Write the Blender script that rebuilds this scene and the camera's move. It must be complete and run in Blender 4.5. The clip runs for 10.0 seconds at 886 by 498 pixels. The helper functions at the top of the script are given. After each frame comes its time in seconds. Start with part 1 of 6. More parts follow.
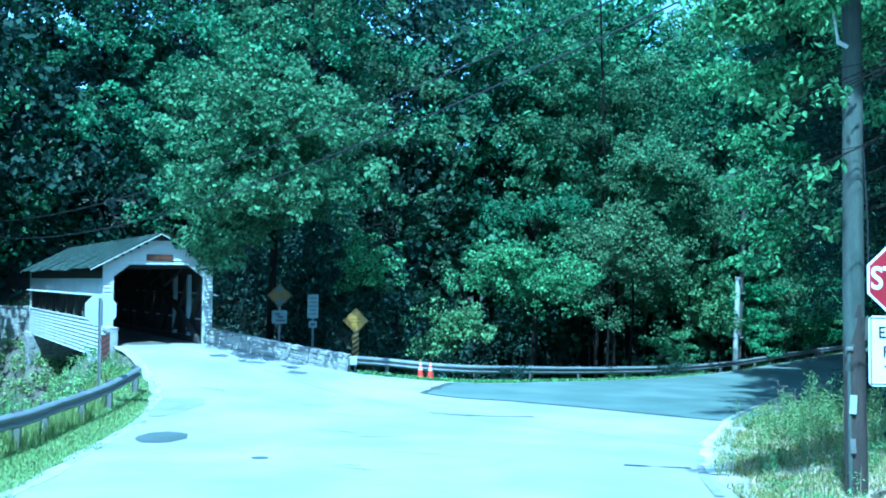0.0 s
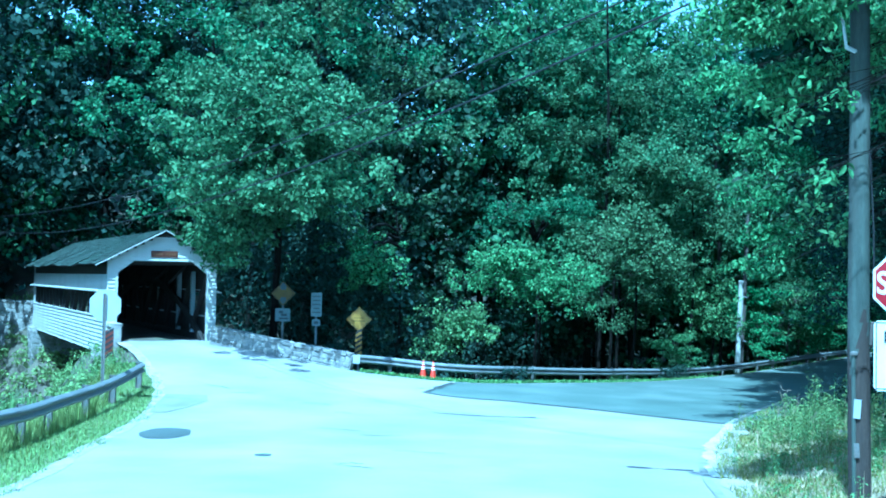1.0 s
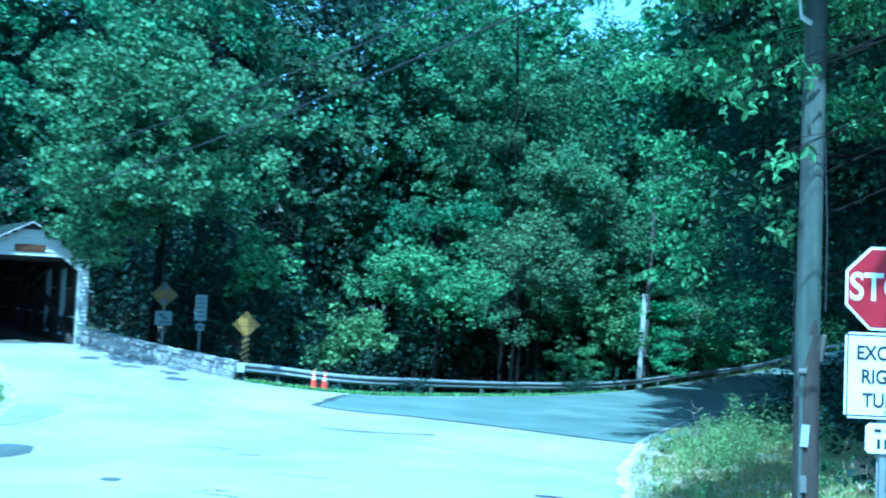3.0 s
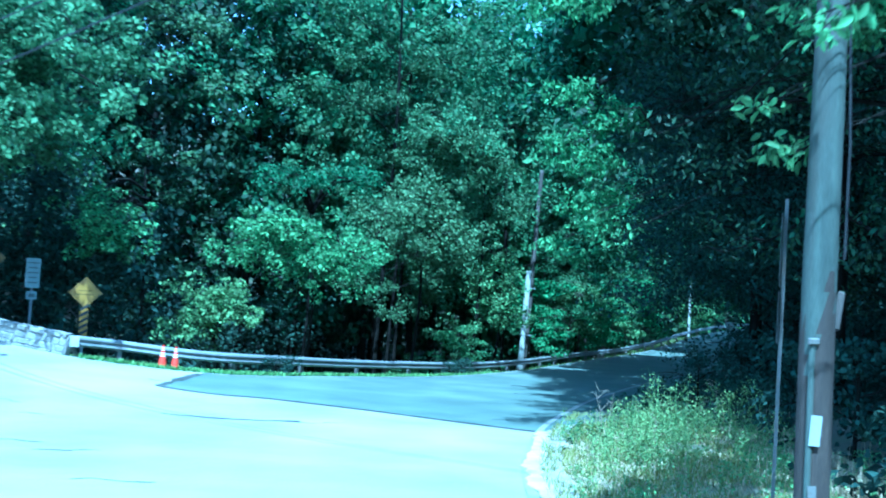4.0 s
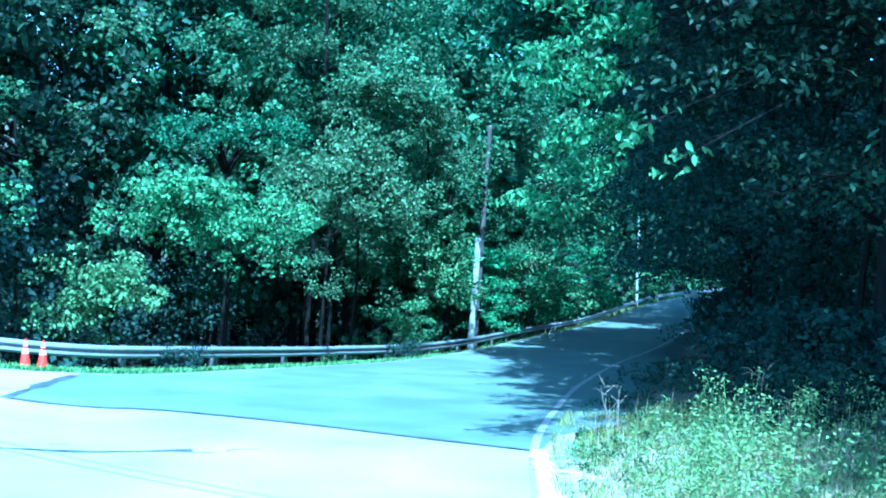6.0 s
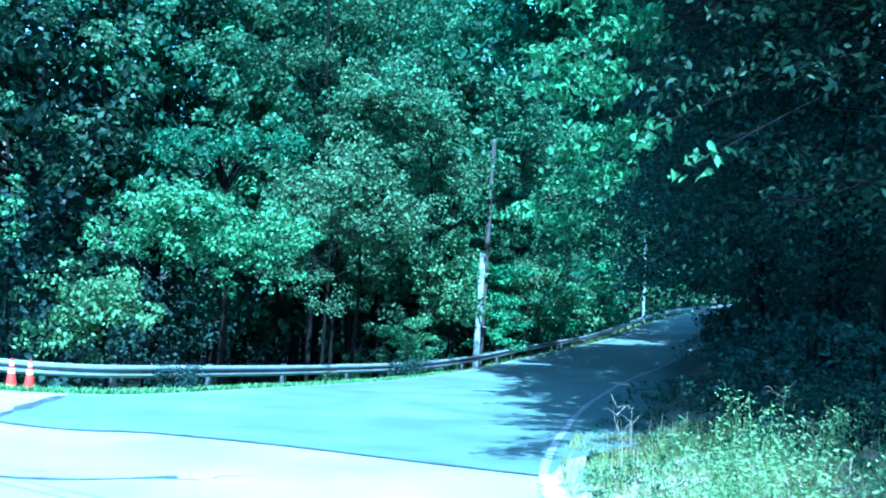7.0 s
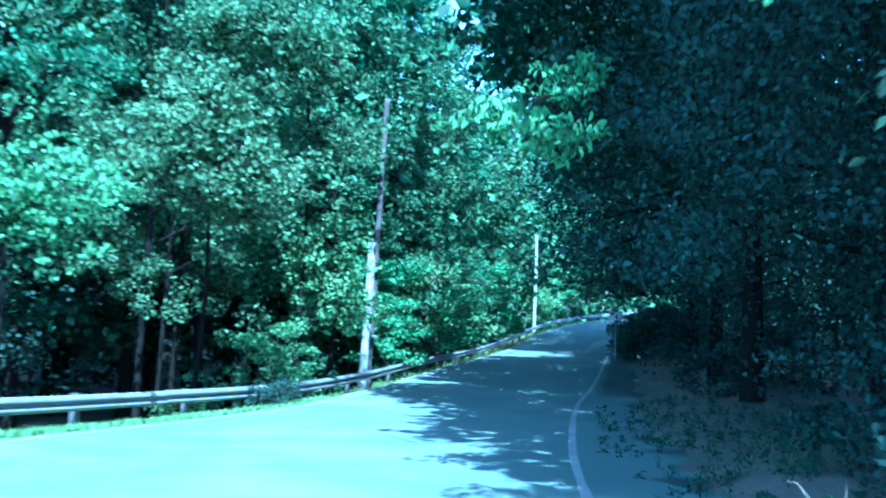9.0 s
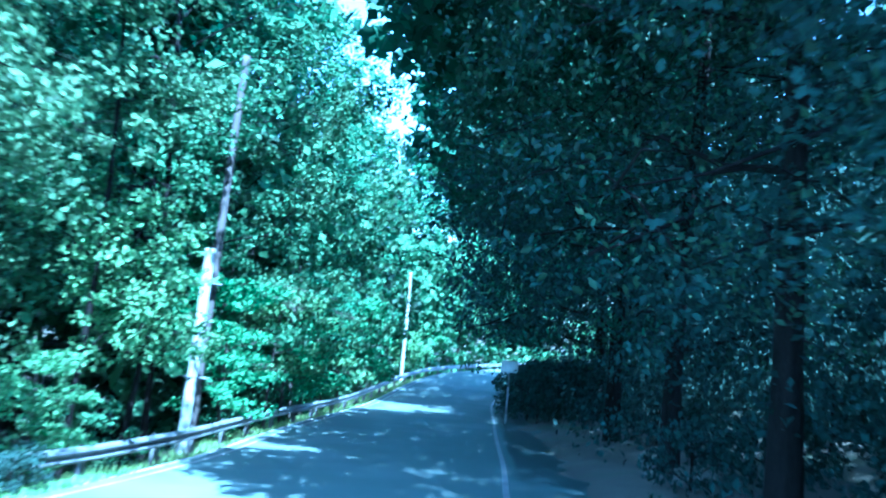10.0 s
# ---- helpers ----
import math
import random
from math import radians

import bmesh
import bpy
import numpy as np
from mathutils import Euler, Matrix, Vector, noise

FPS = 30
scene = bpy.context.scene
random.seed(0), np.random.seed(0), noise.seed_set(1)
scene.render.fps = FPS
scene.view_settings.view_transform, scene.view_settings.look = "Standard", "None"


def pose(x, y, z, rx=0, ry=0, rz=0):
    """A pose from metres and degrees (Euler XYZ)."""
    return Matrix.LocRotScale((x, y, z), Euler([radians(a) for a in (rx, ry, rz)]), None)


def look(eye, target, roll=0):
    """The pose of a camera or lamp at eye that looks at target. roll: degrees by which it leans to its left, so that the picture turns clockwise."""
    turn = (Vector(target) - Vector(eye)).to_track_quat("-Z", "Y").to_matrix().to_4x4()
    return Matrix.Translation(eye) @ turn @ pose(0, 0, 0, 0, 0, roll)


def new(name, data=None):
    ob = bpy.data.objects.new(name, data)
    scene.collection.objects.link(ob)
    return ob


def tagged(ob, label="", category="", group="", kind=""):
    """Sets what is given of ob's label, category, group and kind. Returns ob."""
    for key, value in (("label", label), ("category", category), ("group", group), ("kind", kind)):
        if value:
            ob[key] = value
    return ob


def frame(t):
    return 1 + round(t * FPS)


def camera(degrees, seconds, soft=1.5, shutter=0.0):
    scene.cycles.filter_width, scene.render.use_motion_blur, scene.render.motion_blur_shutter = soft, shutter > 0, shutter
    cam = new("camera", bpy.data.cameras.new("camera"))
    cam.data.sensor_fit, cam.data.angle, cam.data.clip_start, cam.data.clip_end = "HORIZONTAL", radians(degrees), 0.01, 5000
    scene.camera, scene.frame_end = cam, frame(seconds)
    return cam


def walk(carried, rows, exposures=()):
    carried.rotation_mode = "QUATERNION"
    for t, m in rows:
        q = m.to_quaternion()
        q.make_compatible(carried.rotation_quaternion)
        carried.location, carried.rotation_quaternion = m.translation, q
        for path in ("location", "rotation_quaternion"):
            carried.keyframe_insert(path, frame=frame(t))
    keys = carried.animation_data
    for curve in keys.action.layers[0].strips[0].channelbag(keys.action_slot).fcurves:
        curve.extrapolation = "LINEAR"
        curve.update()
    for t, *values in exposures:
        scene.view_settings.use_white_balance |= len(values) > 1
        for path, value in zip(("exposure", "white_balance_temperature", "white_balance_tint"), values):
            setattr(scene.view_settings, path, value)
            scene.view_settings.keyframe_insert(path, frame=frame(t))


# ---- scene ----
cam = camera(48.3, 10.0, soft=1.9, shutter=0.4)
PATH = [
    (0, (0.222, -0.852, 2.674), (0.214, 1.147, 2.741), 0.4),
    (0.5, (0.187, -0.929, 2.684), (0.179, 1.07, 2.751), 0.6),
    (1, (0.178, -0.882, 2.668), (0.164, 1.117, 2.735), 1.1),
    (1.5, (0.164, -0.759, 2.646), (0.141, 1.24, 2.717), 1.5),
    (2, (0.128, -0.396, 2.612), (0.099, 1.602, 2.691), 2.2),
    (2.5, (0.23, 0.312, 2.568), (0.266, 2.31, 2.653), 2.8),
    (3, (0.386, 1.472, 2.504), (0.568, 3.462, 2.598), 2.5),
    (3.2, (0.433, 2.112, 2.391), (0.68, 4.094, 2.488), 3.1),
    (4.3, (1.065, 6.66, 2.065), (1.538, 8.603, 2.121), 3.0),
    (4.5, (1.272, 7.592, 2.059), (1.763, 9.53, 2.108), 2.7),
    (5, (1.654, 9.352, 1.982), (2.187, 11.28, 2.009), 2.4),
    (5.2, (1.735, 9.927, 1.94), (2.285, 11.85, 1.962), 2.2),
    (6.3, (1.978, 11.671, 1.878), (2.545, 13.589, 1.903), 2.1),
    (6.5, (2.027, 11.736, 1.851), (2.588, 13.655, 1.892), 2.1),
    (7, (2.214, 12.298, 1.835), (2.77, 14.219, 1.893), 1.9),
    (7.5, (2.451, 13.572, 1.73), (3.014, 15.49, 1.796), 1.5),
    (8, (2.85, 15.784, 1.562), (3.437, 17.694, 1.638), 1.5),
    (8.5, (3.603, 18.739, 1.331), (4.279, 20.619, 1.414), 1.6),
    (9, (4.79, 22.547, 1.148), (5.594, 24.376, 1.24), 1.9),
    (9.5, (6.398, 26.71, 0.895), (7.333, 28.475, 1.003), 3.5),
    (10, (8.869, 32.024, 0.848), (9.91, 33.72, 1.048), 5.1),
]
walk(cam, [(t, look(eye, target, roll)) for t, eye, target, roll in PATH],
     exposures=[(0.0, 1.68, 3520, -19), (3.0, 1.7, 3480, -19), (5.0, 2.25, 3440, -12), (6.5, 2.35, 3420, -12), (8.0, 2.52, 3440, -10), (9.0, 2.78, 3460, -9), (10.0, 3.42, 3400, -4)])

# ---- world and sun ----
TO_SUN = Vector((-0.15, -0.49, 0.86)).normalized()
world = bpy.data.worlds.new("world")
scene.world = world
world.use_nodes = True
wn = world.node_tree
sky = wn.nodes.new("ShaderNodeTexSky")
sky.sky_type = "NISHITA"
sky.sun_disc = False
sky.dust_density, sky.ozone_density = 0.6, 0.3
sky.sun_elevation = math.asin(TO_SUN.z)
sky.sun_rotation = math.atan2(TO_SUN.x, TO_SUN.y)
haze = wn.nodes.new("ShaderNodeHueSaturation")
haze.inputs["Saturation"].default_value = 0.72
wn.links.new(sky.outputs["Color"], haze.inputs["Color"])
wn.links.new(haze.outputs["Color"], wn.nodes["Background"].inputs["Color"])
wn.nodes["Background"].inputs["Strength"].default_value = 0.12
sun = new("sun", bpy.data.lights.new("sun", "SUN"))
sun.data.energy, sun.data.angle, sun.data.color = 3.7, radians(0.53), (1.0, 0.97, 0.9)
sun.matrix_world = look(TO_SUN * 200, (0, 0, 0))


# ---- materials ----
def material(name, colour, rough=0.8, metal=0.0, spread=0.25, scale=6.0, fine=60.0, bump=0.15, island=0.0, objects=0.0, spec=0.5, stretch=(1, 1, 1), dirt=None, dirt_scale=1.2, dirt_amount=0.5):
    """A surface with coarse stains, fine grain and relief, varied by piece where asked."""
    m = bpy.data.materials.new(name)
    m.use_nodes = True
    nt = m.node_tree
    b = nt.nodes["Principled BSDF"]
    b.inputs["Metallic"].default_value = metal
    b.inputs["Specular IOR Level"].default_value = spec
    co = nt.nodes.new("ShaderNodeTexCoord")
    mp = nt.nodes.new("ShaderNodeMapping")
    mp.inputs["Scale"].default_value = stretch
    nt.links.new(co.outputs["Object"], mp.inputs["Vector"])

    def noise_at(sc, detail):
        n = nt.nodes.new("ShaderNodeTexNoise")
        n.inputs["Scale"].default_value, n.inputs["Detail"].default_value = sc, detail
        nt.links.new(mp.outputs["Vector"], n.inputs["Vector"])
        return n.outputs["Fac"]

    def ranged(fac, a, c):
        r = nt.nodes.new("ShaderNodeMapRange")
        r.inputs["From Min"].default_value, r.inputs["From Max"].default_value = 0.3, 0.7
        r.inputs["To Min"].default_value, r.inputs["To Max"].default_value = a, c
        nt.links.new(fac, r.inputs["Value"])
        return r.outputs["Result"]

    def times(a, c):
        x = nt.nodes.new("ShaderNodeMath")
        x.operation = "MULTIPLY"
        nt.links.new(a, x.inputs[0])
        nt.links.new(c, x.inputs[1])
        return x.outputs[0]

    coarse, grain = noise_at(scale, 4), noise_at(fine, 3)
    value = times(ranged(coarse, 1 - spread, 1 + spread), ranged(grain, 1 - spread * 0.7, 1 + spread * 0.7))
    if island:
        geo = nt.nodes.new("ShaderNodeNewGeometry")
        r = nt.nodes.new("ShaderNodeMapRange")
        r.inputs["To Min"].default_value, r.inputs["To Max"].default_value = 1 - island, 1 + island
        nt.links.new(geo.outputs["Random Per Island"], r.inputs["Value"])
        value = times(value, r.outputs["Result"])
    if objects:
        info = nt.nodes.new("ShaderNodeObjectInfo")
        r = nt.nodes.new("ShaderNodeMapRange")
        r.inputs["To Min"].default_value, r.inputs["To Max"].default_value = 1 - objects, 1 + objects
        nt.links.new(info.outputs["Random"], r.inputs["Value"])
        value = times(value, r.outputs["Result"])
    base = nt.nodes.new("ShaderNodeRGB")
    base.outputs[0].default_value = (*colour, 1)
    shade = nt.nodes.new("ShaderNodeVectorMath")
    shade.operation = "SCALE"
    nt.links.new(base.outputs[0], shade.inputs[0])
    nt.links.new(value, shade.inputs["Scale"])
    out = shade.outputs[0]
    if dirt:
        mix = nt.nodes.new("ShaderNodeMix")
        mix.data_type = "RGBA"
        mix.inputs["B"].default_value = (*dirt, 1)
        d = nt.nodes.new("ShaderNodeMapRange")
        d.inputs["From Min"].default_value, d.inputs["From Max"].default_value = 0.48, 0.68
        d.inputs["To Max"].default_value = dirt_amount
        nt.links.new(noise_at(dirt_scale, 5), d.inputs["Value"])
        nt.links.new(d.outputs["Result"], mix.inputs["Factor"])
        nt.links.new(out, mix.inputs["A"])
        out = mix.outputs["Result"]
    nt.links.new(out, b.inputs["Base Color"])
    nt.links.new(ranged(coarse, max(rough - 0.12, 0.02), min(rough + 0.12, 1)), b.inputs["Roughness"])
    if bump:
        bp = nt.nodes.new("ShaderNodeBump")
        bp.inputs["Strength"].default_value, bp.inputs["Distance"].default_value = bump, 0.02
        nt.links.new(grain, bp.inputs["Height"])
        nt.links.new(bp.outputs["Normal"], b.inputs["Normal"])
    return m


def leaf_material(name, colour, spread=0.65, rough=0.5, through_light=0.28, gloss=0.1):
    """Thin leaves: glossy above, some light passing through, each leaf a little different."""
    m = bpy.data.materials.new(name)
    m.use_nodes = True
    nt = m.node_tree
    b = nt.nodes["Principled BSDF"]
    b.inputs["Roughness"].default_value = rough
    b.inputs["Specular IOR Level"].default_value = gloss
    geo = nt.nodes.new("ShaderNodeNewGeometry")
    info = nt.nodes.new("ShaderNodeObjectInfo")
    ramp = nt.nodes.new("ShaderNodeMapRange")
    ramp.inputs["To Min"].default_value, ramp.inputs["To Max"].default_value = 1 - spread, 1 + spread
    nt.links.new(geo.outputs["Random Per Island"], ramp.inputs["Value"])
    hue = nt.nodes.new("ShaderNodeHueSaturation")
    hue.inputs["Color"].default_value = (*colour, 1)
    h = nt.nodes.new("ShaderNodeMapRange")
    h.inputs["To Min"].default_value, h.inputs["To Max"].default_value = 0.475, 0.525
    nt.links.new(info.outputs["Random"], h.inputs["Value"])
    nt.links.new(h.outputs["Result"], hue.inputs["Hue"])
    nt.links.new(ramp.outputs["Result"], hue.inputs["Value"])
    nt.links.new(hue.outputs["Color"], b.inputs["Base Color"])
    tr = nt.nodes.new("ShaderNodeBsdfTranslucent")
    nt.links.new(hue.outputs["Color"], tr.inputs["Color"])
    mix = nt.nodes.new("ShaderNodeMixShader")
    mix.inputs[0].default_value = through_light
    nt.links.new(b.outputs[0], mix.inputs[1])
    nt.links.new(tr.outputs[0], mix.inputs[2])
    nt.links.new(mix.outputs[0], nt.nodes["Material Output"].inputs["Surface"])
    return m


OLD_ASPHALT = material("old_asphalt", (0.28, 0.275, 0.258), 0.85, spec=0.2, spread=0.14, scale=0.5, fine=45, bump=0.25, dirt=(0.42, 0.41, 0.38), dirt_scale=0.22, dirt_amount=0.6)
NEW_ASPHALT = material("new_asphalt", (0.116, 0.142, 0.12), 0.85, spec=0.2, spread=0.12, scale=0.6, fine=50, bump=0.25, dirt=(0.175, 0.2, 0.18), dirt_scale=0.3, dirt_amount=0.5)
PATCH = material("patch_asphalt", (0.08, 0.092, 0.082), 0.85, spread=0.2, scale=2, fine=50, bump=0.3)
TURF = material("turf", (0.15, 0.18, 0.07), 0.95, spread=0.35, scale=1.5, fine=30, bump=0.6, dirt=(0.26, 0.24, 0.15), dirt_scale=0.8, dirt_amount=0.6)
LITTER = material("dry_litter", (0.3, 0.27, 0.175), 0.95, spread=0.4, scale=2.5, fine=35, bump=0.8, dirt=(0.12, 0.13, 0.06), dirt_scale=1.1, dirt_amount=0.85)
GREY_PATCH = material("grey_patch", (0.22, 0.22, 0.21), 0.85, spread=0.15, scale=1.5, fine=50, bump=0.3)
TAR = material("tar", (0.075, 0.08, 0.076), 0.75, spread=0.5, scale=3, fine=40, bump=0.2, spec=0.25)
LINE_PAINT = material("line_paint", (0.27, 0.27, 0.25), 0.75, spread=0.15, scale=3, fine=40, bump=0.1, spec=0.2, dirt=(0.19, 0.19, 0.175), dirt_scale=0.9, dirt_amount=0.92)
SOIL = material("soil", (0.095, 0.088, 0.062), 0.95, spread=0.35, scale=0.7, fine=18, bump=0.6, dirt=(0.06, 0.09, 0.035), dirt_scale=0.35, dirt_amount=0.85)
GRAVEL = material("gravel", (0.33, 0.31, 0.27), 0.95, spread=0.3, scale=3, fine=70, bump=0.6)
WATER = material("creek_water", (0.03, 0.04, 0.035), 0.06, spread=0.2, scale=0.8, fine=5, bump=0.25)
STONE = material("rubble_stone", (0.3, 0.29, 0.265), 0.9, spread=0.3, scale=5, fine=30, bump=0.5, objects=0.25, dirt=(0.13, 0.135, 0.11), dirt_scale=0.9, dirt_amount=0.5)
MORTAR = material("mortar", (0.36, 0.35, 0.32), 0.95, spread=0.25, scale=3, fine=40, bump=0.5, dirt=(0.14, 0.14, 0.115), dirt_scale=0.9, dirt_amount=0.8)
WHITE_WOOD = material("white_painted_wood", (0.5, 0.5, 0.47), 0.6, spread=0.09, scale=2, fine=30, bump=0.12, objects=0.06, dirt=(0.34, 0.34, 0.31), dirt_scale=1.1, dirt_amount=0.4)
# Pale grey for truss posts: light from the window put into their colour.
LIT_POST_GREY = material("lit_post_grey", (0.3, 0.33, 0.34), 0.6, spread=0.12, scale=2, fine=30, bump=0.12, dirt=(0.2, 0.2, 0.2), dirt_scale=1.0, dirt_amount=0.4)
# Near-black: the dimness inside the bridge is put into the timber colour.
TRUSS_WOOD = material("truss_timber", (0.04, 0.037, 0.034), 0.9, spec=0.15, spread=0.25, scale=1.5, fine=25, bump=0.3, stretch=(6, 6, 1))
DECK_WOOD = material("deck_planks", (0.1, 0.09, 0.08), 0.85, spread=0.3, scale=1.5, fine=25, bump=0.3, objects=0.2)
SHINGLE = material("weathered_shingle", (0.05, 0.062, 0.052), 0.95, spec=0.1, spread=0.25, scale=2, fine=25, bump=0.4, island=0.35, dirt=(0.045, 0.066, 0.045), dirt_scale=0.7, dirt_amount=0.5)
SIGN_BROWN = material("brown_sign", (0.075, 0.026, 0.012), 0.5, spread=0.1, scale=4, fine=40, bump=0.05)
SIGN_CREAM = material("cream_letter", (0.13, 0.07, 0.03), 0.5, spread=0.1, scale=4, fine=40, bump=0.0)
GALV = material("galvanised_steel", (0.22, 0.227, 0.227), 0.45, metal=0.15, spread=0.12, scale=2.5, fine=25, bump=0.06, dirt=(0.2, 0.197, 0.19), dirt_scale=1.4, dirt_amount=0.5)
POST_STEEL = material("weathered_post_steel", (0.16, 0.16, 0.15), 0.6, metal=0.2, spread=0.2, scale=2.5, fine=25, bump=0.1, dirt=(0.16, 0.13, 0.1), dirt_scale=3, dirt_amount=0.6)
SIGN_BACK = material("bare_aluminium", (0.38, 0.4, 0.4), 0.5, metal=0.1, spread=0.06, scale=3, fine=25, bump=0.03, dirt=(0.45, 0.45, 0.43), dirt_scale=2, dirt_amount=0.4)
STOP_RED = material("stop_red", (0.24, 0.008, 0.02), 0.4, spread=0.07, scale=3, fine=30, bump=0.02)
SIGN_WHITE = material("sign_white", (0.76, 0.78, 0.76), 0.4, spread=0.05, scale=3, fine=30, bump=0.02, dirt=(0.6, 0.6, 0.56), dirt_scale=2, dirt_amount=0.3)
# Tree shade on the far signs is put into these three colours.
SHADED_WHITE = material("shaded_sign_white", (0.27, 0.31, 0.31), 0.5, spread=0.1, scale=3, fine=30, bump=0.02, dirt=(0.2, 0.22, 0.22), dirt_scale=2.5, dirt_amount=0.5)
SHADED_BLACK = material("shaded_sign_black", (0.1, 0.115, 0.12), 0.5, spread=0.1, scale=3, fine=30, bump=0.0)
SHADED_AMBER = material("shaded_sign_amber", (0.16, 0.105, 0.012), 0.5, spread=0.2, scale=3, fine=30, bump=0.02)
WHITE_STRIPE = material("road_stripe", (0.55, 0.55, 0.52), 0.7, spread=0.12, scale=3, fine=40, bump=0.1, spec=0.2, dirt=(0.3, 0.3, 0.28), dirt_scale=1.4, dirt_amount=0.5)
POLE_BUTT = material("dark_pole_butt", (0.048, 0.038, 0.031), 0.85, spread=0.3, scale=2.5, fine=22, bump=0.5, stretch=(5, 5, 0.5))
SIGN_BLACK = material("sign_black", (0.02, 0.02, 0.022), 0.5, spread=0.1, scale=3, fine=30, bump=0.0)
SIGN_YELLOW = material("sign_yellow", (0.3, 0.185, 0.022), 0.45, spread=0.1, scale=3, fine=30, bump=0.02)
SIGN_ORANGE = material("marker_orange", (0.1, 0.022, 0.01), 0.45, spread=0.1, scale=3, fine=30, bump=0.02)
CONE_ORANGE = material("cone_orange", (0.55, 0.05, 0.025), 0.5, spread=0.1, scale=6, fine=40, bump=0.03)
CONE_WHITE = material("cone_collar", (0.8, 0.8, 0.78), 0.4, spread=0.05, scale=6, fine=40, bump=0.0)
POLE_WOOD = material("weathered_pole", (0.072, 0.084, 0.069), 0.85, spread=0.25, scale=2.5, fine=22, bump=0.5, stretch=(5, 5, 0.5), dirt=(0.05, 0.038, 0.03), dirt_scale=0.9, dirt_amount=0.5)
POLE_DARK = material("dark_pole_wood", (0.085, 0.075, 0.065), 0.85, spread=0.3, scale=2.5, fine=22, bump=0.5, stretch=(5, 5, 0.5))
POLE_PALE = material("pale_pole", (0.44, 0.45, 0.41), 0.8, spread=0.06, scale=2.5, fine=22, bump=0.1, stretch=(5, 5, 0.5))
WIRE = material("cable", (0.02, 0.02, 0.022), 0.6, spread=0.1, bump=0.0)
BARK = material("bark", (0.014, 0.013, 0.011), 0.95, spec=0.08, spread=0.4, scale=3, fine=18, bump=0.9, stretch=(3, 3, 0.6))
PALE_BARK = material("pale_bark", (0.085, 0.076, 0.062), 0.9, spec=0.15, spread=0.3, scale=3, fine=18, bump=0.6, stretch=(3, 3, 0.6))
DEADWOOD = material("dead_wood", (0.3, 0.25, 0.18), 0.9, spread=0.3, scale=3, fine=18, bump=0.5)
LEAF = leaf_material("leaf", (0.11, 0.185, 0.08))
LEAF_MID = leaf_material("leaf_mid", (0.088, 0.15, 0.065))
# Darker copy of leaf, with some of the wood's shade in its colour.
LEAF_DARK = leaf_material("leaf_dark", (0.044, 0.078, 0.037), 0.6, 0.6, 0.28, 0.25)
# Lighter copy of leaf: sunshine on the front boughs is put into its colour.
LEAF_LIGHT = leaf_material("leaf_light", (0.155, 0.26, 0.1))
# Near-black copy of leaf: deep woodland shade is put into its colour.
LEAF_SHADE = leaf_material("leaf_shade", (0.04, 0.062, 0.046), 0.5, 0.75, 0.28, 0.12)
GRASS = leaf_material("grass_blade", (0.23, 0.265, 0.08), 0.5, 0.6, 0.3)
WEED = leaf_material("weed_leaf", (0.21, 0.3, 0.11), 0.45, 0.55, 0.3)
STRIP = leaf_material("green_grass_blade", (0.25, 0.33, 0.11), 0.45, 0.6, 0.3)
STRAW = leaf_material("dry_stalk", (0.46, 0.4, 0.25), 0.4, 0.7, 0.2)

# ---- the lie of the land ----
PROFILE_Y = (-60, -20, 0, 10, 20, 30, 40, 60, 80, 95, 110, 150, 220)
PROFILE_Z = (4.0, 1.75, 0.45, -0.15, -0.75, -1.15, -1.6, -2.35, -2.6, -2.35, -1.3, 1.5, 6.0)
FAR_EDGE = [(-3.3, 34.9), (-0.5, 35.3), (1.2, 35.9), (2.8, 37.3), (5.1, 40.2), (8.1, 43.9), (11.6, 47.9), (16.2, 54.3), (23.2, 65.2), (34.4, 80.5), (48.7, 100.0), (63.5, 113.5), (90.0, 127.0), (150.0, 145.0)]
RIGHT_LINE = [(2.6, -60.0), (3.4, -10.0), (3.8, 8.0), (4.12, 13.3), (4.6, 16.2), (5.6, 20.0), (6.65, 23.0), (8.4, 27.2), (11.9, 33.9), (14.8, 38.9), (19.4, 46.2), (25.2, 54.5), (36.5, 71.0), (50.0, 90.0), (64.0, 104.0), (90.0, 118.0), (150.0, 137.0)]
LEFT_EDGE = [(-5.2, -60.0), (-5.5, 0.0), (-5.9, 12.8), (-6.7, 18.1), (-7.3, 23.5), (-8.05, 27.3), (-9.1, 30.3), (-10.8, 33.8), (-12.3, 36.4)]
LEFT_BANK = LEFT_EDGE + [(-17.4, 45.2), (-22.7, 54.3), (-26.0, 60.0), (-34.0, 74.0)]
CREEK = [(-140.0, -10.0), (-60.0, 22.0), (-33.0, 37.5), (-17.0, 47.5), (-3.0, 51.0), (8.0, 58.5), (22.0, 79.0), (42.0, 107.0), (70.0, 130.0), (160.0, 158.0)]
BRIDGE = Vector((-10.9, 37.35, 0.14))  # the middle of the near portal's sill
AXIS = Vector((-0.5, 0.866, 0))       # along the bridge
SIDE = Vector((0.866, 0.5, 0))        # across it, to its downstream side


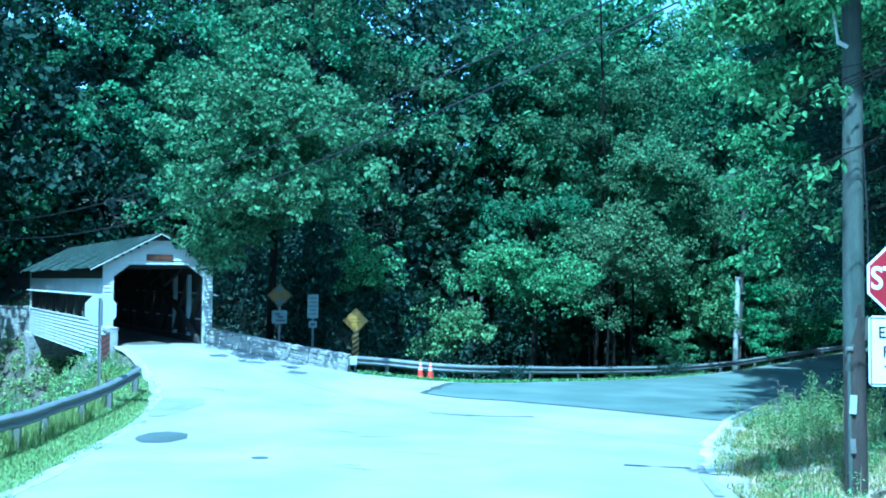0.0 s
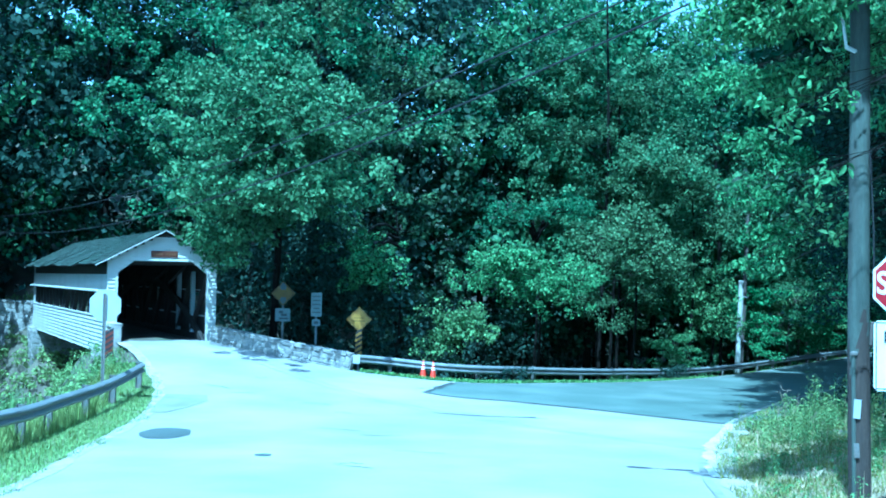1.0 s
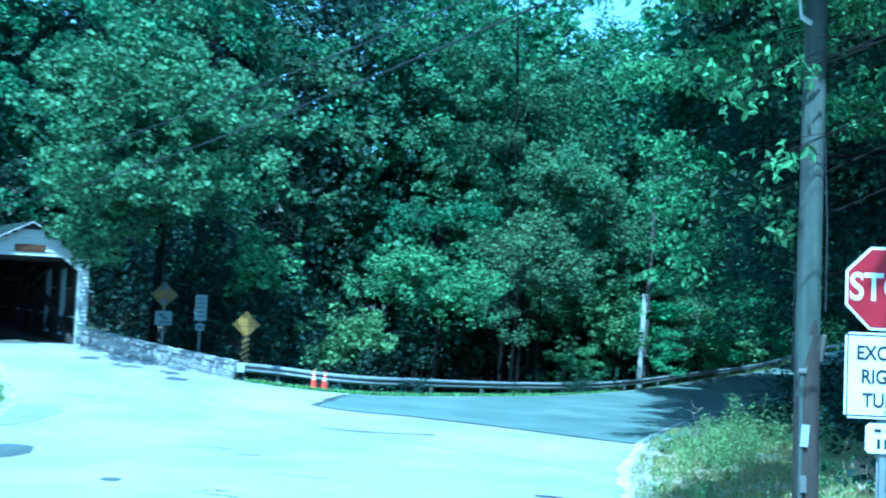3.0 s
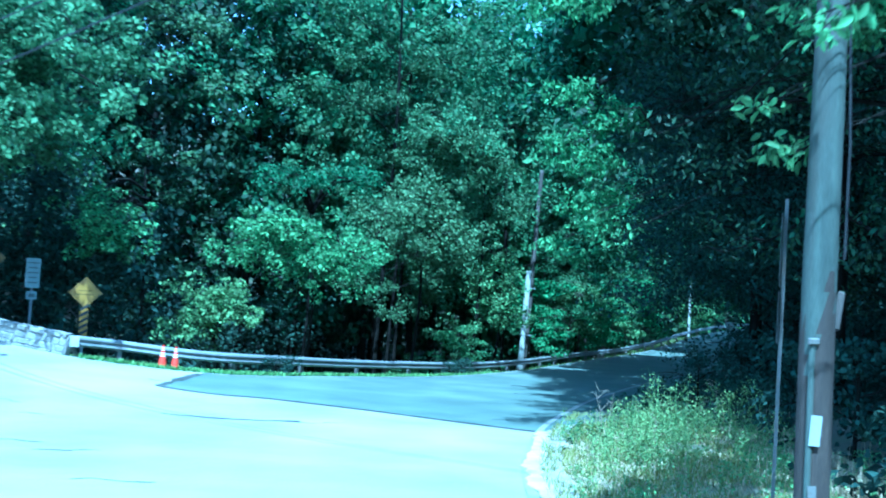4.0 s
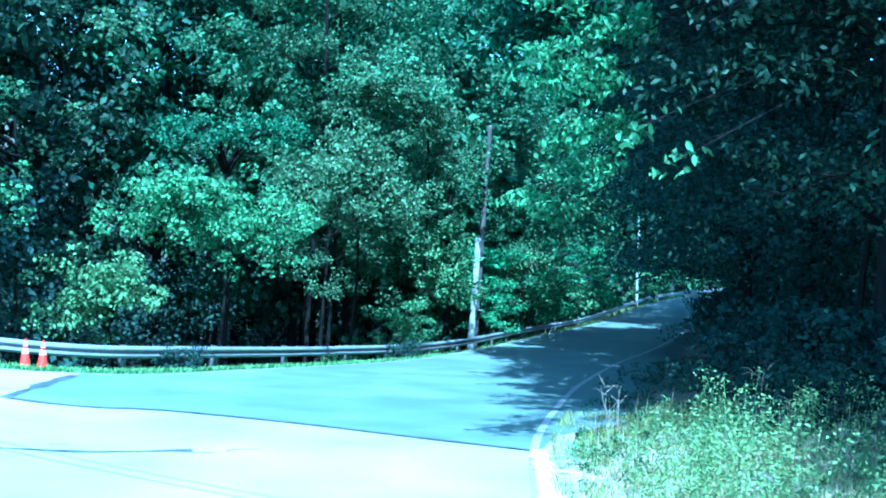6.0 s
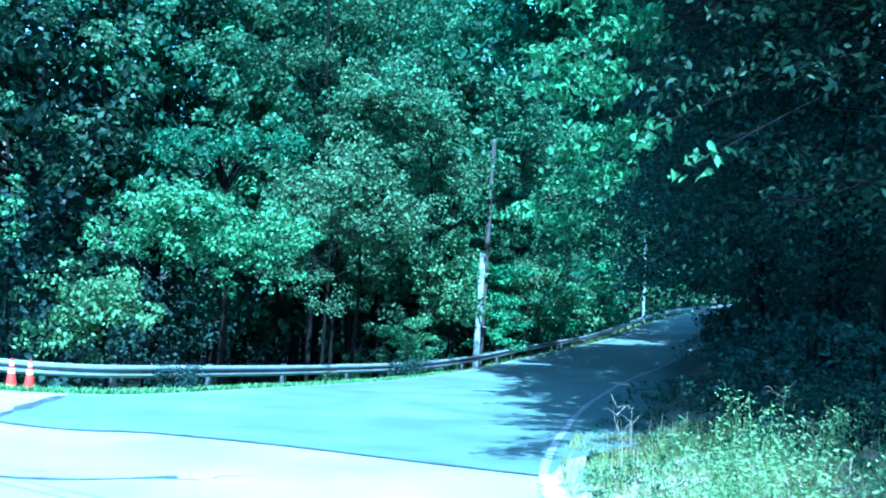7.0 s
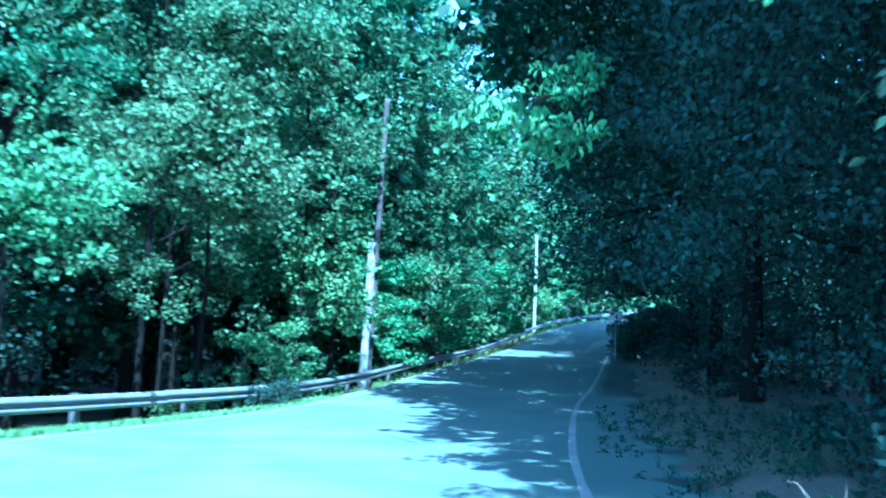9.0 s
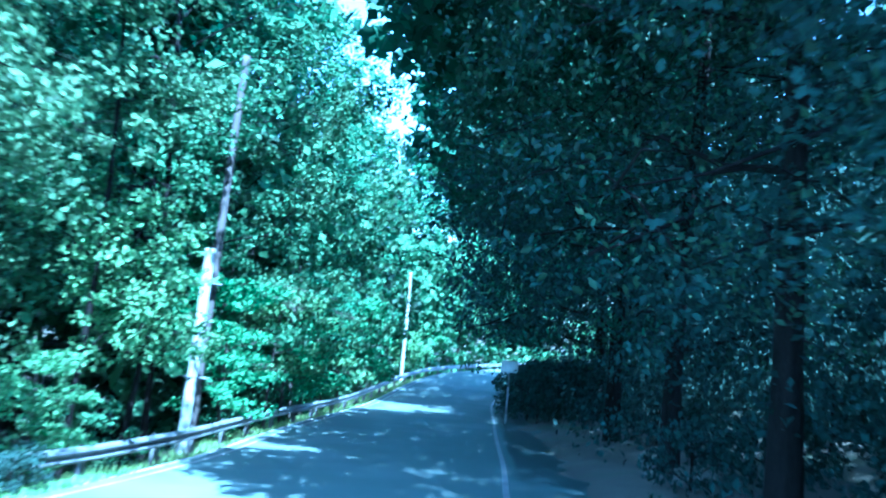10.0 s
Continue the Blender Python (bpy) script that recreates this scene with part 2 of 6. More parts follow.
def smooth_line(points, step=1.0):
    """A polyline rounded by Catmull-Rom, with points about a step apart."""
    p = [np.array(q, float) for q in points]
    p = [2 * p[0] - p[1], *p, 2 * p[-1] - p[-2]]
    out = []
    for a, b, c, d in zip(p, p[1:], p[2:], p[3:]):
        n = max(2, int(np.linalg.norm(c - b) / step))
        for i in range(n):
            t = i / n
            out.append(0.5 * (2 * b + (c - a) * t + (2 * a - 5 * b + 4 * c - d) * t * t + (3 * b - a - 3 * c + d) * t ** 3))
    out.append(p[-2])
    return np.array(out)


def side_of(line, x, y):
    """Signed distance from a line: positive to the left of its run."""
    x, y = np.asarray(x, float), np.asarray(y, float)
    best, sign = np.full(x.shape, 1e9), np.zeros(x.shape)
    for (ax, ay), (bx, by) in zip(line, line[1:]):
        dx, dy = bx - ax, by - ay
        u = np.clip(((x - ax) * dx + (y - ay) * dy) / (dx * dx + dy * dy), 0, 1)
        d = np.hypot(x - ax - u * dx, y - ay - u * dy)
        s = np.sign(dx * (y - ay) - dy * (x - ax))
        near = d < best
        best, sign = np.where(near, d, best), np.where(near, s, sign)
    return best * sign


def step(v, a, b):
    u = np.clip((v - a) / (b - a), 0, 1)
    return u * u * (3 - 2 * u)


def road_height(x, y):
    """The level of the paved surfaces."""
    z = np.mean([np.interp(np.asarray(y) + d, PROFILE_Y, PROFILE_Z) for d in (-4, -2, 0, 2, 4)], axis=0)
    z = z + 1.75 * np.exp(-((x + 11.0) ** 2 + (y - 38.5) ** 2) / 85.0)
    return z + 0.14 * np.exp(-(x - 3.5) ** 2 / 50.0 - (y - 39.0) ** 2 / 40.0)


def land(x, y):
    """The level of the ground, with shoulders, banks, creek and hill."""
    x, y = np.asarray(x, float), np.asarray(y, float)
    z = road_height(x, np.minimum(y, 150))
    behind = np.where(x > -4, side_of(FAR_EDGE, x, y), -1.0)
    right = -side_of(RIGHT_LINE, x, y)
    left = side_of(LEFT_BANK, x, y)
    z = z - 0.05 - 0.28 * step(behind, 0.0, 1.0) - 1.3 * step(behind, 1.6, 6)
    z = z - 0.05 * step(right, 0.2, 0.6) + 0.3 * step(right, 0.8, 3.0) + 0.16 * np.clip(right - 4, 0, 30)
    z = z - 0.35 * step(left, 1.4, 3.0) - 2.4 * step(left, 0.9, 3.4) * step(y, 26, 32) - 1.5 * step(left, 0.1, 1.8) * step(y, 31.5, 35) - 0.8 * step(left, 3.5, 10.0)
    over = side_of(CREEK, x, y)
    z = z - (1.2 + 1.1 * step(-x, -4, 6)) * np.exp(-(over / 5.0) ** 2) + 0.36 * np.clip(over - 7 - 7 * step(x, -4, 6), 0, 70) + 0.12 * np.clip(over - 77, 0, 400)
    far = BRIDGE + AXIS * 22.5
    z = z + 0.95 * np.exp(-((x - far.x) ** 2 + (y - far.y) ** 2) / 40.0) * (over > 0)
    return z


def place(x, y, lift=0.0):
    return Vector((x, y, float(land(x, y)) + lift))


# ---- making meshes ----
def mesh_of(name, verts, faces, mat, smooth=False):
    me = bpy.data.meshes.new(name)
    me.from_pydata([tuple(v) for v in verts], [], [tuple(f) for f in faces])
    me.materials.append(mat)
    if smooth:
        me.polygons.foreach_set("use_smooth", [True] * len(me.polygons))
    me.update()
    return me


def tris_mesh(name, verts, tris, mat):
    """A mesh of triangles straight from arrays."""
    me = bpy.data.meshes.new(name)
    me.vertices.add(len(verts))
    me.vertices.foreach_set("co", np.asarray(verts, np.float32).ravel())
    me.loops.add(len(tris) * 3)
    me.loops.foreach_set("vertex_index", np.asarray(tris, np.int32).ravel())
    me.polygons.add(len(tris))
    me.polygons.foreach_set("loop_start", np.arange(0, len(tris) * 3, 3, dtype=np.int32))
    me.materials.append(mat)
    me.update(calc_edges=True)
    return me


def part(name, data, mat, parent=None, label="", m=None):
    """One mesh object from a bmesh or a mesh, under a thing or under a part."""
    if isinstance(data, bmesh.types.BMesh):
        me = bpy.data.meshes.new(name)
        data.to_mesh(me)
        data.free()
        me.materials.append(mat)
        data = me
    ob = new(name, data)
    if parent is not None:
        ob.parent = parent
    if m is not None:
        ob.matrix_basis = m
    return tagged(ob, label) if label else ob


def thing(name, label, category, m=None, group="", kind=""):
    ob = new(name)
    if m is not None:
        ob.matrix_basis = m
    return tagged(ob, label, category, group, kind)


def box(sx, sy, sz, m=Matrix(), bevel=0.0, bm=None):
    """A block of that size about m's origin, its edges rounded where asked."""
    own = bmesh.new()
    bmesh.ops.create_cube(own, size=1, matrix=Matrix.Diagonal((sx, sy, sz, 1)))
    if bevel:
        bmesh.ops.bevel(own, geom=own.edges[:], offset=bevel, segments=1, affect="EDGES")
    bmesh.ops.transform(own, matrix=m, verts=own.verts[:])
    if bm is None:
        return own
    me = bpy.data.meshes.new("tmp")
    own.to_mesh(me)
    own.free()
    bm.from_mesh(me)
    bpy.data.meshes.remove(me)
    return bm


def rod(a, b, r0, r1=None, sides=12, bm=None):
    """A tapered round bar from a to b."""
    a, b = Vector(a), Vector(b)
    bm = bm or bmesh.new()
    d = b - a
    m = Matrix.Translation((a + b) / 2) @ d.to_track_quat("Z", "Y").to_matrix().to_4x4()
    bmesh.ops.create_cone(bm, cap_ends=True, segments=sides, radius1=r0, radius2=r0 if r1 is None else r1, depth=d.length, matrix=m)
    return bm


def plate(outline, thick, bm=None, m=Matrix(), bevel=0.0):
    """A flat plate in the xz plane with that outline, its front towards -y."""
    own = bmesh.new()
    vs = [own.verts.new((x, 0, z)) for x, z in outline]
    f = own.faces.new(vs)
    out = bmesh.ops.extrude_face_region(own, geom=[f])
    bmesh.ops.translate(own, verts=[v for v in out["geom"] if isinstance(v, bmesh.types.BMVert)], vec=(0, thick, 0))
    bmesh.ops.recalc_face_normals(own, faces=own.faces[:])
    if bevel:
        bmesh.ops.bevel(own, geom=own.edges[:], offset=bevel, segments=1, affect="EDGES")
    bmesh.ops.transform(own, matrix=m, verts=own.verts[:])
    if bm is None:
        return own
    me = bpy.data.meshes.new("tmp")
    own.to_mesh(me)
    own.free()
    bm.from_mesh(me)
    bpy.data.meshes.remove(me)
    return bm


def tube_arrays(path, radii, sides=7):
    """Vertices and triangles of a round limb along a path."""
    path = np.asarray(path, float)
    n = len(path)
    t = np.gradient(path, axis=0)
    t /= np.linalg.norm(t, axis=1)[:, None] + 1e-9
    ref = np.where(np.abs(t[:, 2:3]) > 0.9, [[1.0, 0, 0]], [[0, 0, 1.0]])
    u = np.cross(t, ref)
    u /= np.linalg.norm(u, axis=1)[:, None] + 1e-9
    w = np.cross(t, u)
    a = np.linspace(0, 2 * np.pi, sides, endpoint=False)
    ring = np.cos(a)[None, :, None] * u[:, None] + np.sin(a)[None, :, None] * w[:, None]
    v = (path[:, None] + ring * np.asarray(radii)[:, None, None]).reshape(-1, 3)
    i, j = np.meshgrid(np.arange(n - 1), np.arange(sides), indexing="ij")
    p, q = (i * sides + j).ravel(), (i * sides + (j + 1) % sides).ravel()
    return v, np.concatenate([np.stack([p, q, q + sides], 1), np.stack([p, q + sides, p + sides], 1)])


def joined(pieces):
    v, f, k = [], [], 0
    for a, b in pieces:
        v.append(a)
        f.append(b + k)
        k += len(a)
    return np.concatenate(v), np.concatenate(f)


def leaves(rng, centres, normals, size, slim=0.5, droop=0.3):
    """Folded leaves, each of two triangles, at the centres."""
    n = len(centres)
    nrm = normals / (np.linalg.norm(normals, axis=1)[:, None] + 1e-9)
    d = rng.normal(size=(n, 3))
    d[:, 2] -= droop
    d -= (d * nrm).sum(1)[:, None] * nrm
    d /= np.linalg.norm(d, axis=1)[:, None] + 1e-9
    s = np.cross(nrm, d)
    length = size * rng.uniform(0.65, 1.25, n)[:, None]
    half = length * slim * 0.5
    lift = nrm * half * 0.35
    base, tip = centres - d * length * 0.5, centres + d * length * 0.5
    mid = centres + d * length * 0.05
    v = np.stack([base, mid + s * half + lift, tip, mid - s * half + lift], 1).reshape(-1, 3)
    k = np.arange(n) * 4
    return v, np.concatenate([np.stack([k, k + 1, k + 2], 1), np.stack([k, k + 2, k + 3], 1)])


def full_leaves(rng, centres, normals, size, slim=0.45, droop=0.8):
    """Pointed oval leaves, folded along the midrib and curling down at the tip, for boughs that hang near."""
    n = len(centres)
    nrm = normals / (np.linalg.norm(normals, axis=1)[:, None] + 1e-9)
    d = rng.normal(size=(n, 3))
    d[:, 2] -= droop
    d -= (d * nrm).sum(1)[:, None] * nrm
    d /= np.linalg.norm(d, axis=1)[:, None] + 1e-9
    s = np.cross(nrm, d)
    length = size * rng.uniform(0.6, 1.25, n)[:, None]
    half = length * slim * 0.5
    base, tip = centres - d * length * 0.5, centres + d * length * 0.5 - nrm * length * 0.14
    low, high = centres - d * length * 0.2, centres + d * length * 0.16
    fold = nrm * half * 0.3
    v = np.stack([base, low + s * half * 0.85 + fold, high + s * half + fold, tip, high - s * half + fold, low - s * half * 0.85 + fold], 1).reshape(-1, 3)
    k = np.arange(n) * 6
    return v, np.concatenate([np.stack([k, k + a, k + b], 1) for a, b in ((1, 2), (2, 3), (3, 4), (4, 5))])


def clumps(rng, centres, radius, count, flat=0.6, up=0.9):
    """Places and facings of leaves on the outer skin of clumps."""
    n = len(centres)
    c = np.repeat(centres, count, axis=0)
    r = np.repeat(radius * rng.uniform(0.6, 1.3, n), count)
    d = rng.normal(size=(n * count, 3))
    d /= np.linalg.norm(d, axis=1)[:, None]
    p = c + d * (r * rng.uniform(0.35, 1.0, n * count) ** 0.6)[:, None] * [1, 1, flat]
    nrm = d * 0.5 + rng.normal(size=d.shape) * 0.7
    nrm[:, 2] = np.abs(nrm[:, 2]) * 0.5 + up * rng.uniform(0.0, 0.55, len(d))
    return p, nrm


def tree_meshes(seed, height, radius, bare, n_clumps, per_clump, leaf_size, clump=0.85, trunk_r=0.22, leaf=None, bark=None, lean=0.0, limbs=10, flat=0.6, shell=0.35, slim=0.55, rise=(0.0, 0.4), twigs=2):
    """Trunk with limbs, and a crown of leaf clumps carried on the limbs and out to an uneven skin."""
    rng = np.random.default_rng(seed)
    top = np.array([lean * height, 0.0, height * 0.95])
    hs = np.linspace(0, 1, 9)
    spine = hs[:, None] * top + np.stack([np.sin(hs * 5 + seed) * 0.02 * height * hs, np.cos(hs * 4 + seed) * 0.02 * height * hs, 0 * hs], 1)
    spine[0, 2] = -0.5
    pieces = [tube_arrays(spine, trunk_r * (1.25 - hs) ** 0.8 * np.where(hs < 0.05, 1.3, 1.0) + 0.02, 9)]
    tips = []

    def reach_at(u):
        return radius * (0.45 + 0.62 * math.sin(math.pi * min(0.97, 0.18 + 0.76 * u)))

    for i in range(limbs):
        f = bare + (0.98 - bare) * (i + rng.uniform(0, 0.8)) / limbs
        root = np.array([np.interp(f, hs, spine[:, k]) for k in range(3)])
        reach = reach_at((f - bare) / (1 - bare)) * rng.uniform(0.75, 1.2)
        a = i * 2.4 + rng.uniform(-0.5, 0.5)
        end = root + np.array([math.cos(a) * reach, math.sin(a) * reach, reach * rng.uniform(*rise)])
        s = np.linspace(0, 1, 6)[:, None]
        line = root + (end - root) * s + np.array([0, 0, 1.0]) * (np.sin(s * np.pi) * reach * 0.12)
        line[1:-1] += rng.normal(size=(4, 3)) * reach * 0.035
        r0 = trunk_r * 0.34 * (1.15 - f)
        pieces.append(tube_arrays(line, np.linspace(r0 + 0.015, 0.01, 6), 5))
        for k in (2, 3, 4, 5):
            tips.append(line[k])
            for q in range(2):
                d = rng.normal(size=3) * [1, 1, 0.4]
                d /= np.linalg.norm(d)
                e = line[k] + d * reach * rng.uniform(0.15, 0.4)
                if q < twigs:
                    pieces.append(tube_arrays(np.array([line[k], (line[k] + e) / 2 + [0, 0, 0.04 * reach], e]), [r0 * 0.3 + 0.008, r0 * 0.2 + 0.006, 0.005], 4))
                tips.append(e)
    tips = np.array(tips)
    n_shell = int(n_clumps * shell)
    pick = tips[rng.integers(0, len(tips), n_clumps - n_shell)]
    centres = pick + rng.normal(size=pick.shape) * radius * [0.1, 0.1, 0.06]
    u = rng.uniform(0, 1, n_shell)
    a = rng.uniform(0, 2 * np.pi, n_shell)
    rr = np.array([reach_at(q) for q in u]) * rng.uniform(0.7, 1.05, n_shell)
    z = (bare + (1 - bare) * u) * height
    skin = np.stack([lean * z + rr * np.cos(a), rr * np.sin(a), z], 1)
    centres = np.concatenate([centres, skin])
    p, nrm = clumps(rng, centres, clump, per_clump, flat)
    v, f = leaves(rng, p, nrm, leaf_size, slim)
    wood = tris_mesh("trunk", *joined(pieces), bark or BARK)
    wood.polygons.foreach_set("use_smooth", [True] * len(wood.polygons))
    return wood, tris_mesh("crown", v, f, leaf or LEAF)


def bough_tree(seed, base, height, trunk_r, targets, leaf_size, leaf, per_bough=9, per_clump=44, start=0.45, wide=0.7, clump=0.5):
    """A tree whose long low boughs hang out over the road."""
    rng = np.random.default_rng(seed)
    hs = np.linspace(0, 1, 8)
    spine = np.stack([0.3 * np.sin(hs * 3), 0.2 * np.cos(hs * 4) - 0.2, hs * height - 0.4 * (hs < 0.01)], 1)
    pieces = [tube_arrays(spine, trunk_r * (1.2 - hs) + 0.02, 9)]
    cs = []
    for tx, ty, tz in targets:
        end = np.array([tx - base.x, ty - base.y, tz - base.z])
        f = min(0.9, (end[2] + 0.22 * np.hypot(end[0], end[1])) / height)
        root = np.array([np.interp(f, hs, spine[:, k]) for k in range(3)])
        u = np.linspace(0, 1, 8)[:, None]
        line = root + (end - root) * u + np.array([0, 0, 1.0]) * np.sin(u * np.pi) * 0.6 + rng.normal(size=(8, 3)) * 0.06
        pieces.append(tube_arrays(line, np.linspace(0.07, 0.01, 8), 5))
        for q in range(per_bough):
            w = rng.uniform(start, 1.05)
            p = np.array([np.interp(w, u[:, 0], line[:, k]) for k in range(3)])
            c = p + rng.normal(size=3) * [wide, wide, wide * 0.36]
            pieces.append(tube_arrays(np.array([p, (p + c) / 2 + [0, 0, 0.05], c]), [0.012, 0.008, 0.004], 4))
            cs.append(c)
    p, nrm = clumps(rng, np.array(cs), clump, per_clump, 0.62, 0.8)
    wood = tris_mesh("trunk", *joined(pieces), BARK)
    return wood, tris_mesh("crown", *leaves(rng, p, nrm, leaf_size, 0.6, 0.7), leaf)


def hanging_tree(seed, base, height, spots, leaf_size, leaf, tips_per=14, per_tip=14, slim=0.42):
    """A slender tree that carries a few long boughs, each ending in a loose spray of twigs and leaves."""
    rng = np.random.default_rng(seed)
    hs = np.linspace(0, 1, 8)
    spine = np.stack([0.3 * np.sin(hs * 3), 0.2 * np.cos(hs * 4) - 0.2, hs * height - 0.4 * (hs < 0.01)], 1)
    pieces = [tube_arrays(spine, 0.07 * (1.2 - hs) + 0.012, 8)]
    cs = []
    for x, y, z, reach, high in spots:
        mid = np.array([x - base.x, y - base.y, z - base.z])
        f = min(0.95, (mid[2] + 0.25 * np.hypot(mid[0], mid[1])) / height)
        root = np.array([np.interp(f, hs, spine[:, k]) for k in range(3)])
        u = np.linspace(0, 1, 8)[:, None]
        line = root + (mid - root) * u + np.array([0, 0, 1.0]) * np.sin(u * np.pi) * 0.7 + rng.normal(size=(8, 3)) * 0.05 * np.sin(u * np.pi)
        pieces.append(tube_arrays(line, np.linspace(0.016, 0.006, 8), 5))
        n = int(tips_per * (reach + 0.15) * (reach + high)) + 3
        d = rng.normal(size=(n, 3))
        d *= (rng.uniform(0.1, 1.0, n) ** 0.45 / np.linalg.norm(d, axis=1))[:, None]
        for q in d * [reach, reach, high]:
            fork = line[-1] + (line[5] - line[-1]) * rng.uniform(0, 0.6)
            tip = mid + q
            pieces.append(tube_arrays(np.array([fork, (fork + tip) / 2 + [0, 0, 0.06], tip]), [0.006, 0.004, 0.002], 3))
            cs += [tip, (fork + tip * 2) / 3]
    p, nrm = clumps(rng, np.array(cs), 0.2, per_tip, 0.7, 0.8)
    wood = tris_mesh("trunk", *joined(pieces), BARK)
    return wood, tris_mesh("crown", *full_leaves(rng, p, nrm, leaf_size, slim, 0.8), leaf)


def plant(name, meshes, m, label, category="tree", group=""):
    ob = thing(name, label, category, m, group)
    part("trunk", meshes[0], None, ob)
    part("crown", meshes[1], None, ob)
    return ob


def sheet(name, outline, lift, mat, spacing=1.0, parent=None):
    """A paved sheet with that outline, laid on the road's level."""
    bm = bmesh.new()
    bm.faces.new([bm.verts.new((x, y, 0)) for x, y in outline])
    bmesh.ops.triangulate(bm, faces=bm.faces[:])
    xs, ys = [v.co.x for v in bm.verts], [v.co.y for v in bm.verts]
    for axis, lo, hi in ((0, min(xs), max(xs)), (1, min(ys), max(ys))):
        c = math.ceil(lo / spacing) * spacing
        while c < hi:
            at, nn = [0, 0, 0], [0, 0, 0]
            at[axis], nn[axis] = c, 1
            bmesh.ops.bisect_plane(bm, geom=bm.verts[:] + bm.edges[:] + bm.faces[:], plane_co=at, plane_no=nn)
            c += spacing
    for v in bm.verts:
        v.co.z = float(road_height(v.co.x, v.co.y)) + lift
    for f in bm.faces:
        if f.normal.z < 0:
            f.normal_flip()
    return part(name, bm, mat, parent)


def ribbon(name, line, width, lift, mat, parent=None, wobble=0.0, seed=1):
    """A strip along a line on the road."""
    rng = np.random.default_rng(seed)
    line = np.asarray(line)
    t = np.gradient(line, axis=0)
    t /= np.linalg.norm(t, axis=1)[:, None]
    nrm = np.stack([-t[:, 1], t[:, 0]], 1)
    w = width / 2 * (1 + wobble * rng.normal(size=(len(line), 1)))
    a, b = line + nrm * w, line - nrm * w
    verts = [(*p, float(road_height(*p)) + lift) for p in np.concatenate([a, b])]
    n = len(line)
    return part(name, mesh_of(name, verts, [(i + n, i + n + 1, i + 1, i) for i in range(n - 1)], mat), None, parent)


# ---- ground, roads, water ----
def stretch(lo, hi, far_lo, far_hi):
    near = np.arange(lo, hi + 0.5, 1.0)
    low = lo - np.geomspace(2, lo - far_lo, 22)
    high = hi + np.geomspace(2, far_hi - hi, 22)
    return np.concatenate([low[::-1], near, high])


gx, gy = stretch(-50, 80, -900, 900), stretch(-25, 125, -700, 1200)
GX, GY = np.meshgrid(gx, gy, indexing="ij")
GZ = land(GX, GY)
rough_rng = np.random.default_rng(5)
GZ += np.where((side_of(RIGHT_LINE, GX, GY) < -1.2) | (side_of(FAR_EDGE, GX, GY) > 1.2), rough_rng.normal(size=GZ.shape) * 0.05, 0)
paved = (side_of(RIGHT_LINE, GX, GY) > -0.6) & (side_of(LEFT_EDGE, GX, GY) < 1.0) & (side_of(FAR_EDGE, GX, GY) < 1.0)
GZ -= np.where(paved, 0.06, 0)
ni, nj = GX.shape
ii, jj = np.meshgrid(np.arange(ni - 1), np.arange(nj - 1), indexing="ij")
k = (ii * nj + jj).ravel()
ground_me = tris_mesh("ground", np.stack([GX.ravel(), GY.ravel(), GZ.ravel()], 1),
                      np.concatenate([np.stack([k, k + nj, k + nj + 1], 1), np.stack([k, k + nj + 1, k + 1], 1)]), SOIL)
ground_me.polygons.foreach_set("use_smooth", [True] * len(ground_me.polygons))
ground = tagged(part("ground", ground_me, None), "forest floor and banks of dark soil with sparse green", "ground", kind="structure")

right_edge = smooth_line(RIGHT_LINE, 1.5)
rt = np.gradient(right_edge, axis=0)
rt /= np.linalg.norm(rt, axis=1)[:, None]
right_edge = right_edge + np.stack([rt[:, 1], -rt[:, 0]], 1) * 0.28
left_edge = smooth_line(LEFT_EDGE, 1.5)
far_edge = smooth_line(FAR_EDGE, 1.5)
portal_right = [(-9.45, 37.95), (-7.9, 36.6), (-6.1, 35.6)]
outline = [*map(tuple, left_edge), *portal_right, *map(tuple, far_edge), *map(tuple, right_edge[::-1])]
road = tagged(sheet("road", outline, 0.0, OLD_ASPHALT), "sun-bleached old grey asphalt road at a junction", "road", kind="structure")

SEAM = smooth_line([(-0.55, 31.2), (0.8, 30.5), (2.3, 30.3), (4.3, 29.0), (6.0, 27.3), (7.7, 25.5)], 0.5)
mine = smooth_line(RIGHT_LINE, 1.5)
mine = mine[mine[:, 1] > 25.6]
edge_in = far_edge[far_edge[:, 0] > 0.4]
new_outline = [*map(tuple, SEAM), *map(tuple, mine + [0.25, -0.2]), *map(tuple, (edge_in + [0.12, -0.1])[::-1]), (0.4, 34.9), (-0.05, 33.2)]
tagged(sheet("road_newer_asphalt", new_outline, 0.012, NEW_ASPHALT), "newer smooth grey asphalt on the road along the guardrail", "road", kind="structure")


def blob(x, y, rx, ry, turn, seed, n=22):
    rng = np.random.default_rng(seed)
    return [(x + rx * math.cos(a) * q * math.cos(turn) - ry * math.sin(a) * q * math.sin(turn),
             y + rx * math.cos(a) * q * math.sin(turn) + ry * math.sin(a) * q * math.cos(turn))
            for a, q in ((2 * math.pi * i / n, 1 + rng.uniform(-0.05, 0.05)) for i in range(n))]


tagged(sheet("road_patch", blob(-5.92, 20.65, 0.55, 1.0, 0.15, 3), 0.009, PATCH, 0.5), "dark round asphalt repair patch", "road patch", kind="structure")
tagged(sheet("road_patch", blob(-3.2, 17.45, 0.16, 0.2, 0.3, 4, 12), 0.009, PATCH, 0.5), "small dark asphalt repair patch", "road patch", kind="structure")
